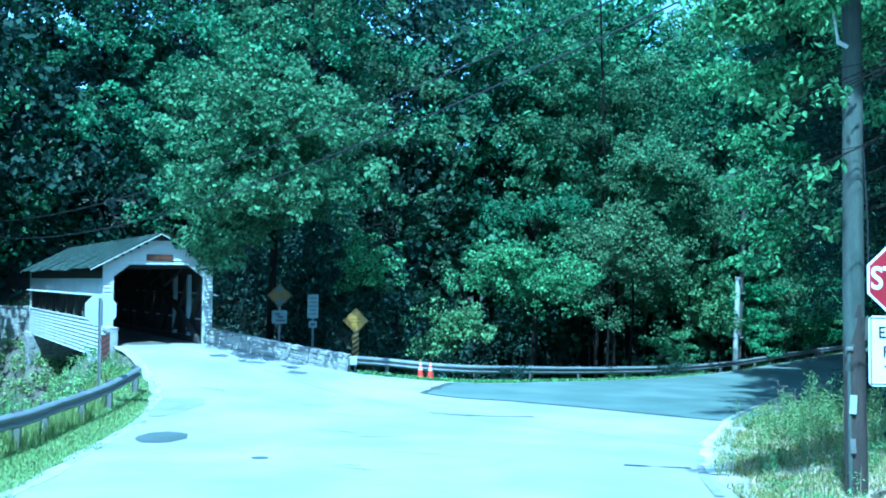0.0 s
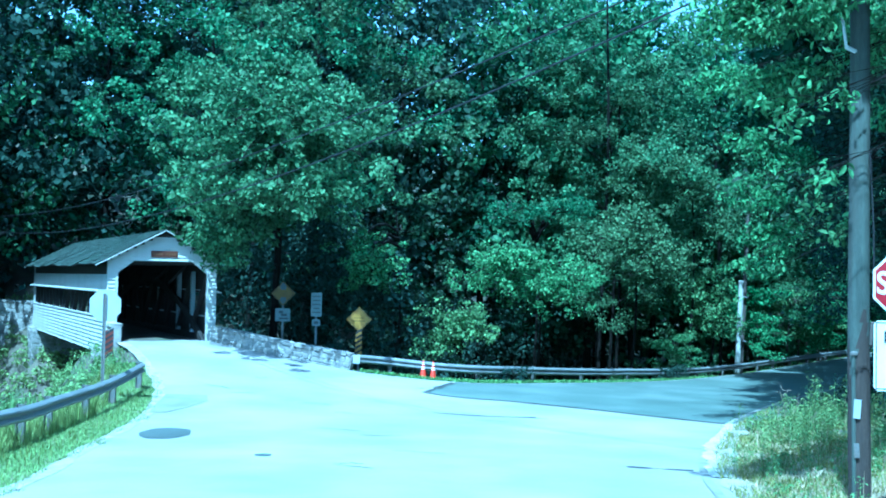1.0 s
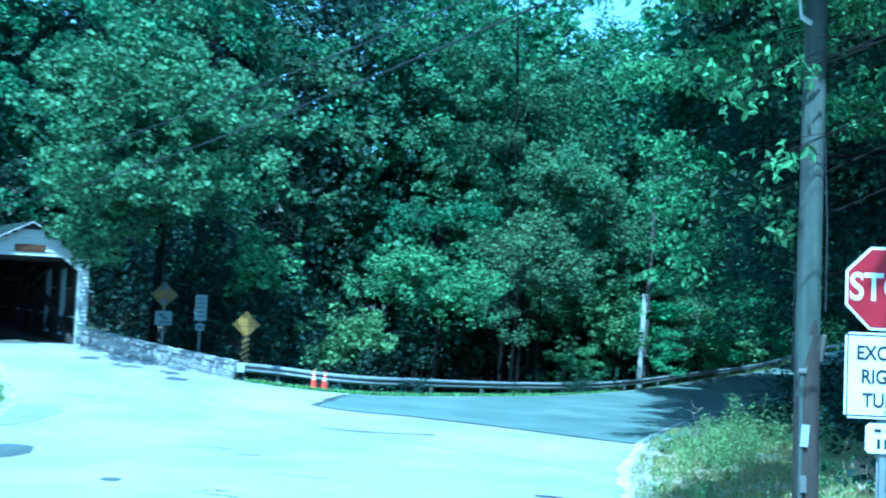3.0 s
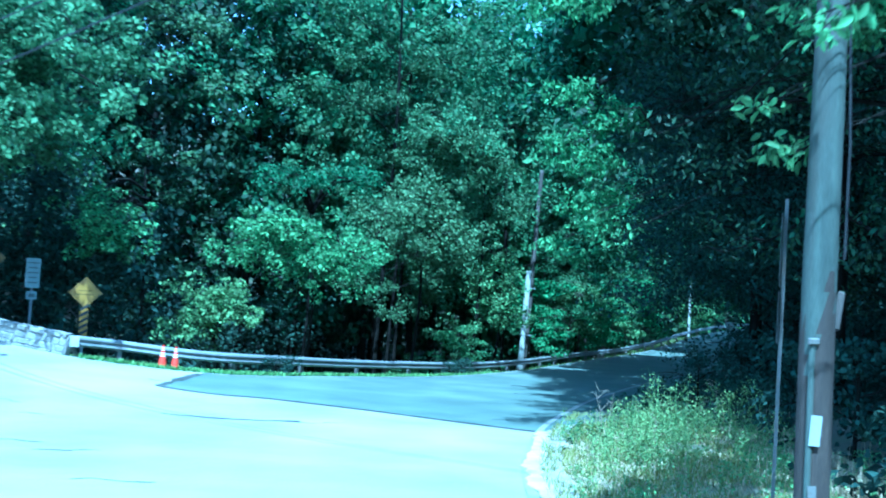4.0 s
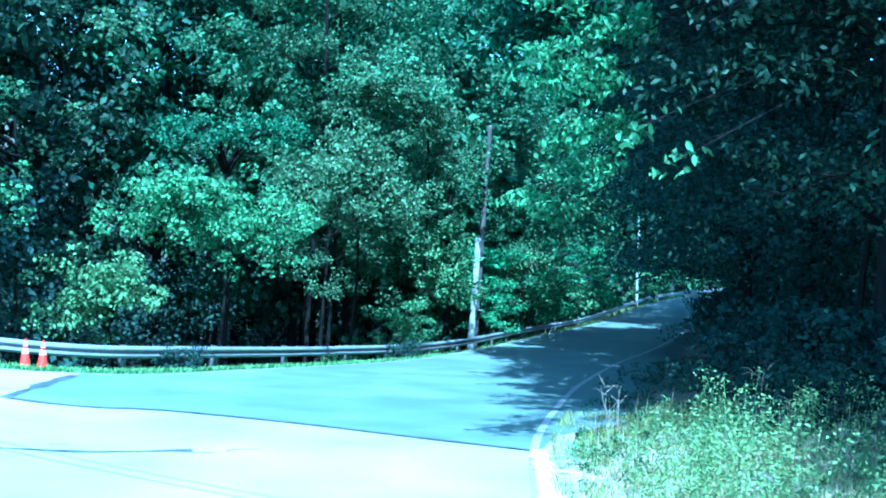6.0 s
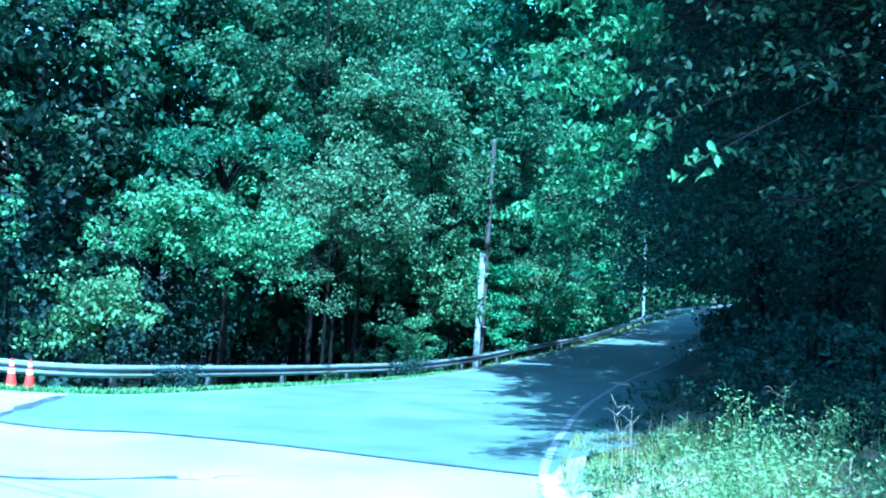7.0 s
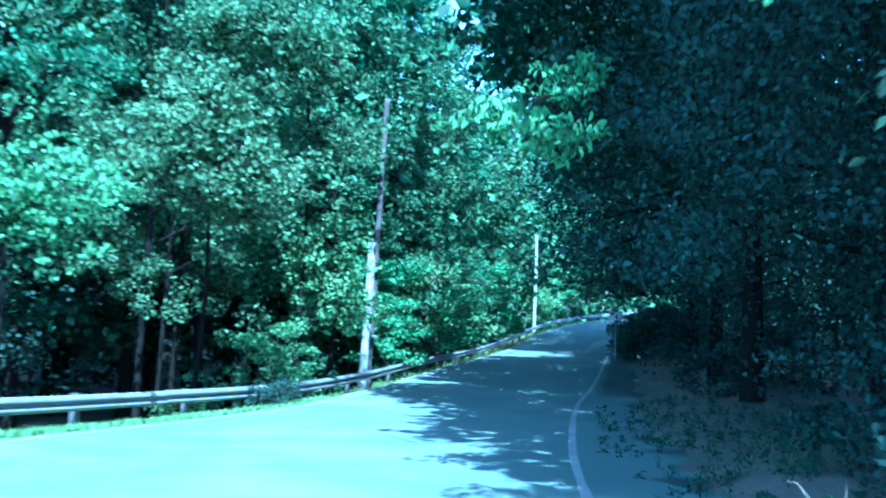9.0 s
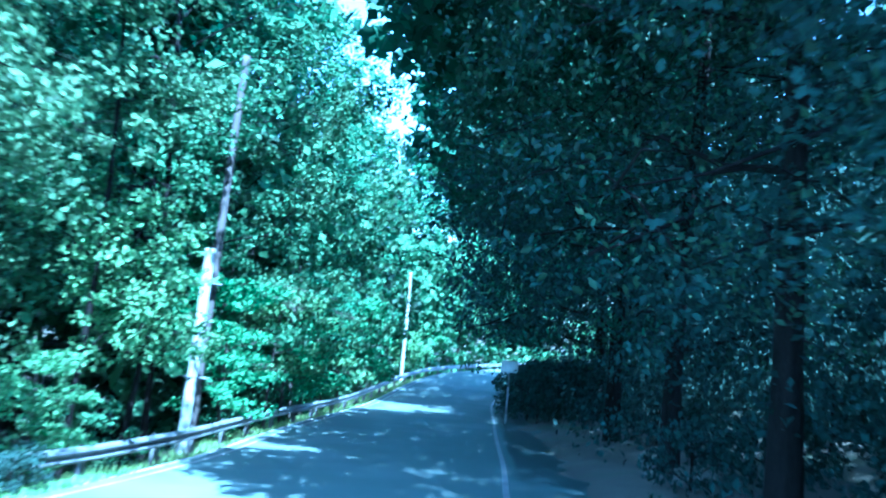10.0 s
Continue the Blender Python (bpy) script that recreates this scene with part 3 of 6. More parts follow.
tagged(sheet("road_patch", [(-7.85, 27.4), (-6.7, 27.5), (-6.45, 26.6), (-6.7, 25.3), (-7.0, 24.3), (-7.35, 24.2), (-7.65, 25.8)], 0.009, GREY_PATCH, 0.5), "grey asphalt repair patch by the verge", "road patch", kind="structure")
tagged(ribbon("road_seam", SEAM, 0.12, 0.018, TAR, None, 0.4), "dark tar seam between old and newer asphalt", "road seam", kind="structure")
tagged(ribbon("road_seam", smooth_line([(-0.55, 31.2), (-0.05, 33.2), (0.4, 34.9)], 0.4), 0.22, 0.018, TAR, None, 0.3, 2), "dark tar seam between old and newer asphalt", "road seam", kind="structure")
# two short dark streaks of uneven width
tagged(ribbon("road_seam", smooth_line([(-0.2, 26.4), (1.3, 26.0), (2.6, 26.1)], 0.3), 0.12, 0.008, TAR, None, 0.5, 5), "thin dark streak across the asphalt", "road seam", kind="structure")
tagged(ribbon("road_seam", smooth_line([(3.4, 16.85), (3.9, 16.65), (4.5, 16.5)], 0.2), 0.09, 0.01, TAR, None, 0.5, 6), "thin dark streak across the asphalt", "road seam", kind="structure")
tagged(ribbon("gravel_shoulder", smooth_line([(q[0] + 0.02, q[1]) for q in LEFT_EDGE[1:]], 0.6), 0.3, 0.006, GRAVEL, None, 0.22, 7), "pale dusty gravel along the road edge", "gravel", kind="structure")
tagged(ribbon("gravel_shoulder", smooth_line([(q[0] + 0.42, q[1] - 0.08) for q in RIGHT_LINE[1:11]], 0.6), 0.4, 0.008, GRAVEL, None, 0.2, 8), "dusty gravel along the inner road edge", "gravel", kind="structure")
tagged(ribbon("verge", smooth_line([(q[0] - 0.85, q[1]) for q in LEFT_EDGE[1:7]], 0.6), 1.6, -0.02, TURF, None, 0.06, 9), "yellow-green turf between road and guardrail", "verge", kind="structure")
inner_line = smooth_line([q for q in RIGHT_LINE if 5 < q[1] < 28], 0.5)
inner_t = np.gradient(inner_line, axis=0)
inner_t /= np.linalg.norm(inner_t, axis=1)[:, None]
outs = np.linspace(0.55, 3.6, 9)
litter_rng = np.random.default_rng(41)
lx = inner_line[:, None, 0] + inner_t[:, None, 1] * outs + litter_rng.normal(size=(len(inner_line), 9)) * 0.04
ly = inner_line[:, None, 1] - inner_t[:, None, 0] * outs
litter_v = np.stack([lx, ly, land(lx, ly) + 0.06 + litter_rng.normal(size=lx.shape) * 0.012], 2).reshape(-1, 3)
litter_me = mesh_of("verge", litter_v, [(i * 9 + k, i * 9 + k + 1, i * 9 + k + 10, i * 9 + k + 9) for i in range(len(inner_line) - 1) for k in range(8)], LITTER, True)
tagged(part("verge", litter_me, None), "verge of matted dry grass and litter inside the bend", "verge", kind="structure")
crack_rng = random.Random(9)
for i in range(20):
    cx, cy = crack_rng.uniform(-8.5, 4.0), crack_rng.uniform(16, 33)
    if side_of(LEFT_EDGE, cx, cy) > -1 or (cx > 0 and cy > 28):
        continue
    ca, cl = crack_rng.uniform(-0.5, 0.5), crack_rng.uniform(0.3, 1.1)
    pts = [(cx + cl * u * math.cos(ca) + crack_rng.uniform(-0.06, 0.06), cy + cl * u * math.sin(ca) + crack_rng.uniform(-0.1, 0.1)) for u in (0, 0.25, 0.5, 0.75, 1)]
    tagged(ribbon("road_crack", smooth_line(pts, 0.15), crack_rng.uniform(0.015, 0.035), 0.006, TAR, None, 0.5, i), "thin dark crack in the old asphalt", "road crack", kind="structure")
tagged(ribbon("edge_line", smooth_line(RIGHT_LINE[3:], 0.8), 0.14, 0.018, LINE_PAINT, None, 0.06), "worn white painted edge line", "road marking", kind="structure")
tagged(ribbon("edge_line", smooth_line([(4.75, 15.6), (5.15, 17.6), (5.68, 19.8), (6.85, 23.1), (7.75, 25.6)], 0.3), 0.3, 0.022, WHITE_STRIPE, None, 0.3, 12), "short stretch of wider bright white edge line", "road marking", kind="structure")
tagged(ribbon("edge_line", (edge_in + [0.35, -0.3]), 0.11, 0.018, LINE_PAINT, None, 0.1), "worn white painted edge line", "road marking", kind="structure")
creek = smooth_line(CREEK[1:4] + [(-9.0, 49.6)], 3.0)
ct = np.gradient(creek, axis=0)
ct /= np.linalg.norm(ct, axis=1)[:, None]
cn = np.stack([-ct[:, 1], ct[:, 0]], 1)
cz = np.minimum.accumulate(land(creek[:, 0], creek[:, 1]))[:, None] + 0.2
water_me = mesh_of("creek", np.concatenate([np.hstack([creek + cn * 3.2, cz]), np.hstack([creek - cn * 3.2, cz])]),
                   [(i + len(creek), i + len(creek) + 1, i + 1, i) for i in range(len(creek) - 1)], WATER)
tagged(part("creek", water_me, None), "shallow dark creek below the bridge", "water", kind="structure")


# ---- the covered bridge ----
def board_mesh(length, high=0.15, thick=0.062):
    """A clapboard along x, thin at the top and standing out at its lower edge over the one below."""
    l, h = length / 2, high / 2 + 0.004
    v = [(-l, -thick, -h), (l, -thick, -h), (l, 0, -h), (-l, 0, -h), (-l, -0.008, h), (l, -0.008, h), (l, 0, h), (-l, 0, h)]
    f = [(0, 1, 5, 4), (1, 2, 6, 5), (2, 3, 7, 6), (3, 0, 4, 7), (4, 5, 6, 7), (3, 2, 1, 0)]
    return mesh_of("board", v, f, WHITE_WOOD)


SPAN, HALF, OPEN, EAVE, APEX = 20.4, 2.08, 1.76, 3.16, 4.28
ROW = 0.15


def covered_bridge():
    rng = random.Random(4)
    b = thing("covered_bridge", "white clapboard covered bridge with weathered shingle roof and stone abutments", "covered bridge",
              Matrix.Translation(BRIDGE) @ pose(0, 0, 0, 0, 0, 30))
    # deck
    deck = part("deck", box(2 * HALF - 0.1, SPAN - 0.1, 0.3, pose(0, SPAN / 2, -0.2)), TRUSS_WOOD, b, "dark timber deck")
    plank = mesh_of("plank", *cube_data(2 * OPEN + 0.1, 0.22, 0.05), DECK_WOOD)
    for i in range(int(SPAN / 0.23)):
        part("plank", plank, None, deck, "", pose(0, 0.15 + i * 0.23, -0.025 + rng.uniform(-0.004, 0.004)))
    # frames of the two sides: posts, chords, braces and the arch
    for s in (-1, 1):
        frame_side = part("truss", box(0.2, SPAN - 0.2, 0.3, pose(s * (HALF - 0.22), SPAN / 2, 0.1)), TRUSS_WOOD, b, "timber arch truss")
        part("chord", box(0.2, SPAN - 0.2, 0.28, pose(s * (HALF - 0.22), SPAN / 2, EAVE - 0.25)), TRUSS_WOOD, frame_side)
        n = 9
        for i in range(n + 1):
            y = 0.35 + (SPAN - 0.7) * i / n
            # two right-hand posts are coloured pale, as if lit from the window
            part("post", box(0.16, 0.24, EAVE - 0.2, pose(s * (HALF - 0.22), y, EAVE / 2), 0.01), LIT_POST_GREY if s > 0 and i in (1, 2) else TRUSS_WOOD, frame_side)
            if i < n:
                y2 = 0.35 + (SPAN - 0.7) * (i + 1) / n
                lo, hi = (y, y2) if i >= n / 2 else (y2, y)
                d = Vector((0, hi - lo, EAVE - 0.7))
                part("brace", box(0.12, 0.18, d.length, Matrix.Translation((s * (HALF - 0.22), (lo + hi) / 2, EAVE / 2)) @ d.to_track_quat("Z", "X").to_matrix().to_4x4()), TRUSS_WOOD, frame_side)
        ys = np.linspace(0.2, SPAN - 0.2, 25)
        zs = -0.3 + (EAVE - 0.5) * (1 - ((ys - SPAN / 2) / (SPAN / 2)) ** 2)
        bm = bmesh.new()
        rows = []
        for y, z in zip(ys, zs):
            rows.append([bm.verts.new((s * (HALF - 0.32) + dx, y, z + dz)) for dx, dz in ((-0.07, -0.14), (0.07, -0.14), (0.07, 0.14), (-0.07, 0.14))])
        for a, c in zip(rows, rows[1:]):
            for k in range(4):
                bm.faces.new((a[k], a[(k + 1) % 4], c[(k + 1) % 4], c[k]))
        part("arch", bm, TRUSS_WOOD, frame_side, "curved timber arch")
    # tie beams and knee braces under the roof
    for i in range(8):
        y = 0.6 + (SPAN - 1.2) * i / 7
        part("tie_beam", box(2 * HALF - 0.3, 0.2, 0.22, pose(0, y, EAVE - 0.05)), TRUSS_WOOD, b)
        for s in ((-1, 1) if i else ()):
            d = Vector((s * 0.75, 0, 0.75))
            part("knee_brace", box(0.1, 0.1, 1.05, Matrix.Translation((s * (HALF - 0.65), y, EAVE - 0.5)) @ d.to_track_quat("Z", "Y").to_matrix().to_4x4()), TRUSS_WOOD, b)
    # sidings: a low skirt, an open band, a hooded upper band and a dark-backed vent below the eave
    piece = SPAN / 4
    side_board = board_mesh(piece - 0.006)
    for s in (-1, 1):
        turn = pose(0, 0, 0, 0, 0, -90 if s < 0 else 90)
        # dark backing left bare above the boards stands for the vent's dark opening
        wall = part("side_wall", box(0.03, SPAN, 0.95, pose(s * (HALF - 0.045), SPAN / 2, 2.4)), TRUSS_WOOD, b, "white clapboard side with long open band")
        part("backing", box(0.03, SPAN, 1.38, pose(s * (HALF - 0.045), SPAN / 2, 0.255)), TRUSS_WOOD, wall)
        for lo, rows in ((-0.43, 9), (1.98, 4)):
            for r in range(rows):
                for q in range(4):
                    y = piece * (q + 0.5)
                    part("board", side_board, None, wall, "", Matrix.Translation((s * (HALF - 0.028), y, lo + ROW * (r + 0.5) + rng.uniform(-0.006, 0.006))) @ turn @ pose(0, 0, 0, 0, rng.uniform(-0.1, 0.1), 0))
        if s > 0:
            for y0, y1 in ((0.1, 2.2), (3.4, 9.0), (10.2, 16.5), (17.7, SPAN - 0.1)):
                part("panel", box(0.03, y1 - y0, 1.0, pose(HALF - 0.045, (y0 + y1) / 2, 1.44)), TRUSS_WOOD, wall)
        part("hood", box(0.3, SPAN + 0.15, 0.045, pose(s * (HALF + 0.08), SPAN / 2, 1.97, 0, s * 16, 0)), WHITE_WOOD, wall, "narrow sloping hood board")
        part("sill", box(0.12, SPAN, 0.05, pose(s * (HALF - 0.02), SPAN / 2, 0.955)), WHITE_WOOD, wall)
        for y in (0.05, SPAN - 0.05):
            part("corner_board", box(0.1, 0.12, EAVE + 0.45, pose(s * (HALF - 0.03), y, EAVE / 2 - 0.22)), WHITE_WOOD, wall)
    # portals: rows of clapboard cut round the opening and under the gable
    for end, turn in ((0.0, 0), (SPAN, 180)):
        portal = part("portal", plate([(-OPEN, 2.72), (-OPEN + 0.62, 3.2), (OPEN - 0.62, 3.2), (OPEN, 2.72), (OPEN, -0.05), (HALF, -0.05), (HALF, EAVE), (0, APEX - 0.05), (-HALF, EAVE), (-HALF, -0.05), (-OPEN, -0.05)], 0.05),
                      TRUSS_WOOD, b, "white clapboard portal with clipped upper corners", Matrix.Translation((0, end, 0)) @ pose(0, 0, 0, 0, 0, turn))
        r = 0
        while True:
            z = 0.0 + ROW * (r + 0.5)
            r += 1
            if z > APEX - 0.16:
                break
            outer = HALF if z < EAVE else HALF * (APEX - 0.08 - z) / (APEX - 0.08 - EAVE)
            inner = OPEN if z < 2.72 else (OPEN - 0.62 * (z - 2.72) / 0.48 if z < 3.2 else 0)
            spans = [(-outer, -inner), (inner, outer)] if inner else [(-outer, outer)]
            for a, c in spans:
                if c - a > 0.08:
                    part("board", board_mesh(c - a), None, portal, "", pose((a + c) / 2, -0.003, z))
        for a, c in (((-OPEN, -0.05), (-OPEN, 2.72)), ((-OPEN, 2.72), (-OPEN + 0.62, 3.2)), ((-OPEN + 0.62, 3.2), (OPEN - 0.62, 3.2)), ((OPEN - 0.62, 3.2), (OPEN, 2.72)), ((OPEN, 2.72), (OPEN, -0.05))):
            va, vc = Vector((a[0], 0, a[1])), Vector((c[0], 0, c[1]))
            d = vc - va
            part("jamb_trim", box(0.09, 0.16, d.length + 0.05, Matrix.Translation((va + vc) / 2 + Vector((0, 0.02, 0))) @ d.to_track_quat("Z", "Y").to_matrix().to_4x4()), WHITE_WOOD, portal)
        if end == 0.0:
            board = part("name_board", box(1.02, 0.04, 0.25, pose(0, -0.06, 3.4), 0.008), SIGN_BROWN, portal, "brown name board with unreadable cream lettering")
            for i in range(9):
                if i != 4:
                    part("letter_bar", box(0.06, 0.006, 0.09, pose(-0.4 + i * 0.1, -0.083, 3.4)), SIGN_CREAM, board)
    # roof: two slopes of shingles with a sagging eave
    for s in (-1, 1):
        run = HALF + (0.52 if s < 0 else 0.2)
        rise = (APEX - EAVE) * run / HALF
        ang = math.atan2(rise, run)
        length = math.hypot(run, rise)
        rows, cols = 22, 104
        vs, fs = [], []
        rr = np.random.default_rng(8 + s)
        wave = lambda y: 0.035 * math.sin(y * 0.75) + 0.025 * math.sin(y * 1.9 + 1)
        for i in range(rows):
            d0, d1 = length * (1 - i / rows), length * (1 - (i + 1.25) / rows)
            for j in range(cols):
                w = (SPAN + 0.48) / cols
                y0, y1 = -0.28 + j * w + 0.006 + (i % 2) * w * 0.5, -0.28 + (j + 1) * w - 0.006 + (i % 2) * w * 0.5
                y1 = min(y1, SPAN + 0.2)
                dd = d0 + rr.uniform(-0.02, 0.02)
                k = len(vs)
                for d, y, t in ((dd, y0, 0.03), (dd, y1, 0.03), (max(d1, 0), y1, 0.012), (max(d1, 0), y0, 0.012), (dd, y0, 0.005), (dd, y1, 0.005)):
                    sag = wave(y) * (d / length) ** 2
                    vs.append((s * (d * math.cos(ang) + t * math.sin(ang)), y, APEX + 0.06 - d * math.sin(ang) + t * math.cos(ang) + sag))
                fs += [(k, k + 1, k + 2, k + 3), (k + 4, k + 5, k + 1, k)] if s > 0 else [(k + 3, k + 2, k + 1, k), (k, k + 1, k + 5, k + 4)]
        bm = bmesh.new()
        grid = []
        for y in np.linspace(-0.26, SPAN + 0.18, 40):
            grid.append([[bm.verts.new((s * d * math.cos(ang), y, APEX + 0.055 - d * math.sin(ang) + wave(y) * (d / length) ** 2 - dz)) for d in (0, length * 0.5, length - 0.02)] for dz in (0.0, 0.035)])
        for g, h in zip(grid, grid[1:]):
            for c in range(2):
                bm.faces.new((g[0][c], g[0][c + 1], h[0][c + 1], h[0][c]))
                bm.faces.new((g[1][c + 1], g[1][c], h[1][c], h[1][c + 1]))
            bm.faces.new((g[0][2], g[1][2], h[1][2], h[0][2]))
        roof = part("roof", bm, TRUSS_WOOD, b, "weathered grey shingle roof slope with wavy eave")
        tagged(part("shingles", mesh_of("shingles", vs, fs, SHINGLE), None, roof), "rows of weathered grey shingles", kind="stuff")
        for y in (-0.28, SPAN + 0.2):
            d = Vector((s * run, 0, -rise))
            part("rake_board", box(0.035, 0.11, d.length, Matrix.Translation((s * run / 2, y, APEX + 0.03 - rise / 2)) @ d.to_track_quat("Z", "X").to_matrix().to_4x4()), WHITE_WOOD, roof, "thin white rake board")
    # abutments
    for y, name in ((0.75, "near"), (SPAN - 0.75, "far")):
        ab = part("abutment", box(2 * HALF + 0.5, 1.6, 3.4, pose(0, y, -2.05)), MORTAR, b, "rubble stone abutment")
        stones_on(ab, 2 * HALF + 0.5, 3.2, Matrix.Translation((0, y + (0.8 if name == "near" else -0.8), -3.7)) @ pose(0, 0, 0, 0, 0, 180 if name == "near" else 0), 21)
        stones_on(ab, 1.6, 3.2, Matrix.Translation((-HALF - 0.25, y, -3.7)) @ pose(0, 0, 0, 0, 0, -90), 22)
    return b


def cube_data(sx, sy, sz):
    x, y, z = sx / 2, sy / 2, sz / 2
    return [(-x, -y, -z), (x, -y, -z), (x, y, -z), (-x, y, -z), (-x, -y, z), (x, -y, z), (x, y, z), (-x, y, z)], [(0, 3, 2, 1), (4, 5, 6, 7), (0, 1, 5, 4), (1, 2, 6, 5), (2, 3, 7, 6), (3, 0, 4, 7)]


STONES = []
for q in range(7):
    sr = random.Random(30 + q)
    sb = box(1, 1, 1, Matrix(), 0.14)
    for vv in sb.verts:
        vv.co += Vector((sr.uniform(-0.07, 0.07), sr.uniform(-0.05, 0.05), sr.uniform(-0.07, 0.07)))
    sme = bpy.data.meshes.new("stone")
    sb.to_mesh(sme)
    sb.free()
    sme.materials.append(STONE)
    STONES.append(sme)


def stones_on(parent, width, height, m, seed, course=0.2):
    """Rubble laid in uneven courses on the face of a core; m's origin is the middle of its foot, the face towards -y."""
    rng = random.Random(seed)
    z = 0.0
    while z < height - 0.06:
        h = min(rng.uniform(0.7, 1.3) * course, height - z)
        x = -width / 2
        while x < width / 2 - 0.05:
            w = min(rng.uniform(0.18, 0.5), width / 2 - x)
            part("stone", rng.choice(STONES), None, parent, "",
                 m @ pose(x + w / 2, rng.uniform(-0.015, 0.015), z + h / 2, 0, rng.uniform(-2.5, 2.5), 0) @ Matrix.Diagonal((w - 0.012, rng.uniform(0.05, 0.1), h - 0.012, 1)))
            x += w
        z += h


covered_bridge()


def parapet(points, height, label, seed, level=None):
    """A low rubble wall along a line, with a rough coping."""
    line = smooth_line(points, 1.3)
    zs = road_height(line[:, 0], line[:, 1]) if level is None else np.full(len(line), level)
    base = thing("stone_parapet", label, "stone wall", pose(line[0, 0], line[0, 1], float(zs[0])))
    inv = base.matrix_basis.inverted()
    rng = random.Random(seed)
    for i, (a, c) in enumerate(zip(line, line[1:])):
        mid, d = (a + c) / 2, c - a
        ln = float(np.hypot(*d))
        z = (zs[i] + zs[i + 1]) / 2
        m = inv @ Matrix.Translation((mid[0], mid[1], z)) @ pose(0, math.degrees(0), 0, 0, 0, math.degrees(math.atan2(d[1], d[0]))) @ pose(0, 0, 0, 0, -math.degrees(math.atan2(zs[i + 1] - zs[i], ln)), 0)
        core = part("core", box(ln + 0.06, 0.34, height + 0.5, pose(0, 0, height / 2 - 0.25)), MORTAR, base, "", m)
        stones_on(core, ln, height + 0.1, pose(0, -0.17, -0.1), seed + i * 3, 0.17)
        stones_on(core, ln, height + 0.1, pose(0, 0.17, -0.1, 0, 0, 180), seed + i * 3 + 1, 0.26)
        x = -ln / 2
        while x < ln / 2 - 0.05:
            w = min(rng.uniform(0.3, 0.6), ln / 2 - x)
            part("coping_stone", rng.choice(STONES), None, core, "", pose(x + w / 2, 0, height + 0.03, 0, 0, rng.uniform(-2, 2)) @ Matrix.Diagonal((w - 0.015, 0.5, 0.13, 1)))
            x += w
    return base


parapet([(-9.05, 38.15), (-7.8, 36.95), (-6.1, 35.95), (-3.35, 35.2)], 0.5, "low rubble stone parapet beside the bridge approach", 50)
parapet([(-12.55, 36.5), (-12.2, 35.95)], 0.62, "short rubble stone pier at the bridge corner", 70)
parapet([(-23.2, 55.4), (-25.5, 56.6), (-29.0, 57.2)], 2.9, "rubble stone wing wall at the far end of the bridge", 80, -1.85)


# ---- guardrails ----
def guardrail(points, level, label, group, post_gap=3.8, post=(0.1, 0.15), section=7.6, sag=0.01, face=-1):
    """A W-beam rail on steel posts; face is the side of the line that the road lies on."""
    line = smooth_line(points, 0.45)
    dist = np.concatenate([[0], np.cumsum(np.hypot(*np.diff(line, axis=0).T))])
    tops = level(line[:, 0], line[:, 1])
    t = np.gradient(line, axis=0)
    t /= np.linalg.norm(t, axis=1)[:, None]
    nrm = np.stack([-t[:, 1], t[:, 0]], 1) * face
    rail = thing("guardrail", label, "guardrail", pose(line[0, 0], line[0, 1], float(tops[0])), group)
    inv = rail.matrix_basis.inverted()
    front = [(0.0, 0.0), (0.045, -0.028), (0.085, -0.062), (0.092, -0.095), (0.022, -0.15), (0.015, -0.165), (0.05, -0.2), (0.085, -0.222), (0.092, -0.25), (0.03, -0.3), (0.0, -0.31)]
    prof = front + [(o - 0.012, z) for o, z in reversed(front)]
    n = len(prof)
    start = 0
    rng = random.Random(len(line))
    while start < len(line) - 1:
        stop = min(int(np.searchsorted(dist, dist[start] + section)), len(line) - 1)
        lift = rng.uniform(-sag, sag)
        vs, fs = [], []
        for i in range(start, stop + 1):
            vs += [inv @ Vector((line[i, 0] + nrm[i, 0] * o, line[i, 1] + nrm[i, 1] * o, tops[i] + z + lift)) for o, z in prof]
        for i in range(stop - start):
            for k in range(n):
                a, c = i * n + k, i * n + (k + 1) % n
                fs.append((a, c, c + n, a + n))
        me = mesh_of("beam", vs, fs, GALV)
        bm = bmesh.new()
        bm.from_mesh(me)
        bmesh.ops.recalc_face_normals(bm, faces=bm.faces[:])
        bm.to_mesh(me)
        bm.free()
        part("beam", me, None, rail)
        start = stop
    s = 1.0
    while s < dist[-1]:
        i = int(np.searchsorted(dist, s))
        x, y = line[i] - nrm[i] * (post[1] / 2 + 0.015)
        h = 1.25
        m = inv @ Matrix.Translation((x, y, tops[i] + 0.02 - h / 2)) @ pose(0, 0, 0, 0, 0, math.degrees(math.atan2(t[i, 1], t[i, 0])))
        bm = box(post[0], 0.012, h, pose(0, post[1] / 2, 0))
        box(post[0], 0.012, h, pose(0, -post[1] / 2, 0), 0, bm)
        box(0.012, post[1] - 0.012, h, Matrix(), 0, bm)
        part("post", bm, POST_STEEL, rail, "", m)
        s += post_gap
    return rail


far_line = smooth_line(FAR_EDGE, 2.0)
ft = np.gradient(far_line, axis=0)
ft /= np.linalg.norm(ft, axis=1)[:, None]
rail_line = far_line + np.stack([-ft[:, 1], ft[:, 0]], 1) * 0.85
rail_line = rail_line[(rail_line[:, 0] < 95)]
rail_line[0] = (-3.1, 35.25)
parapet_rail = guardrail([tuple(p) for p in rail_line[:27]], lambda x, y: road_height(x, y) + 0.57 - 0.13 * step(x, 6.5, 14.0), "galvanised W-beam guardrail along the road edge", "guardrails")
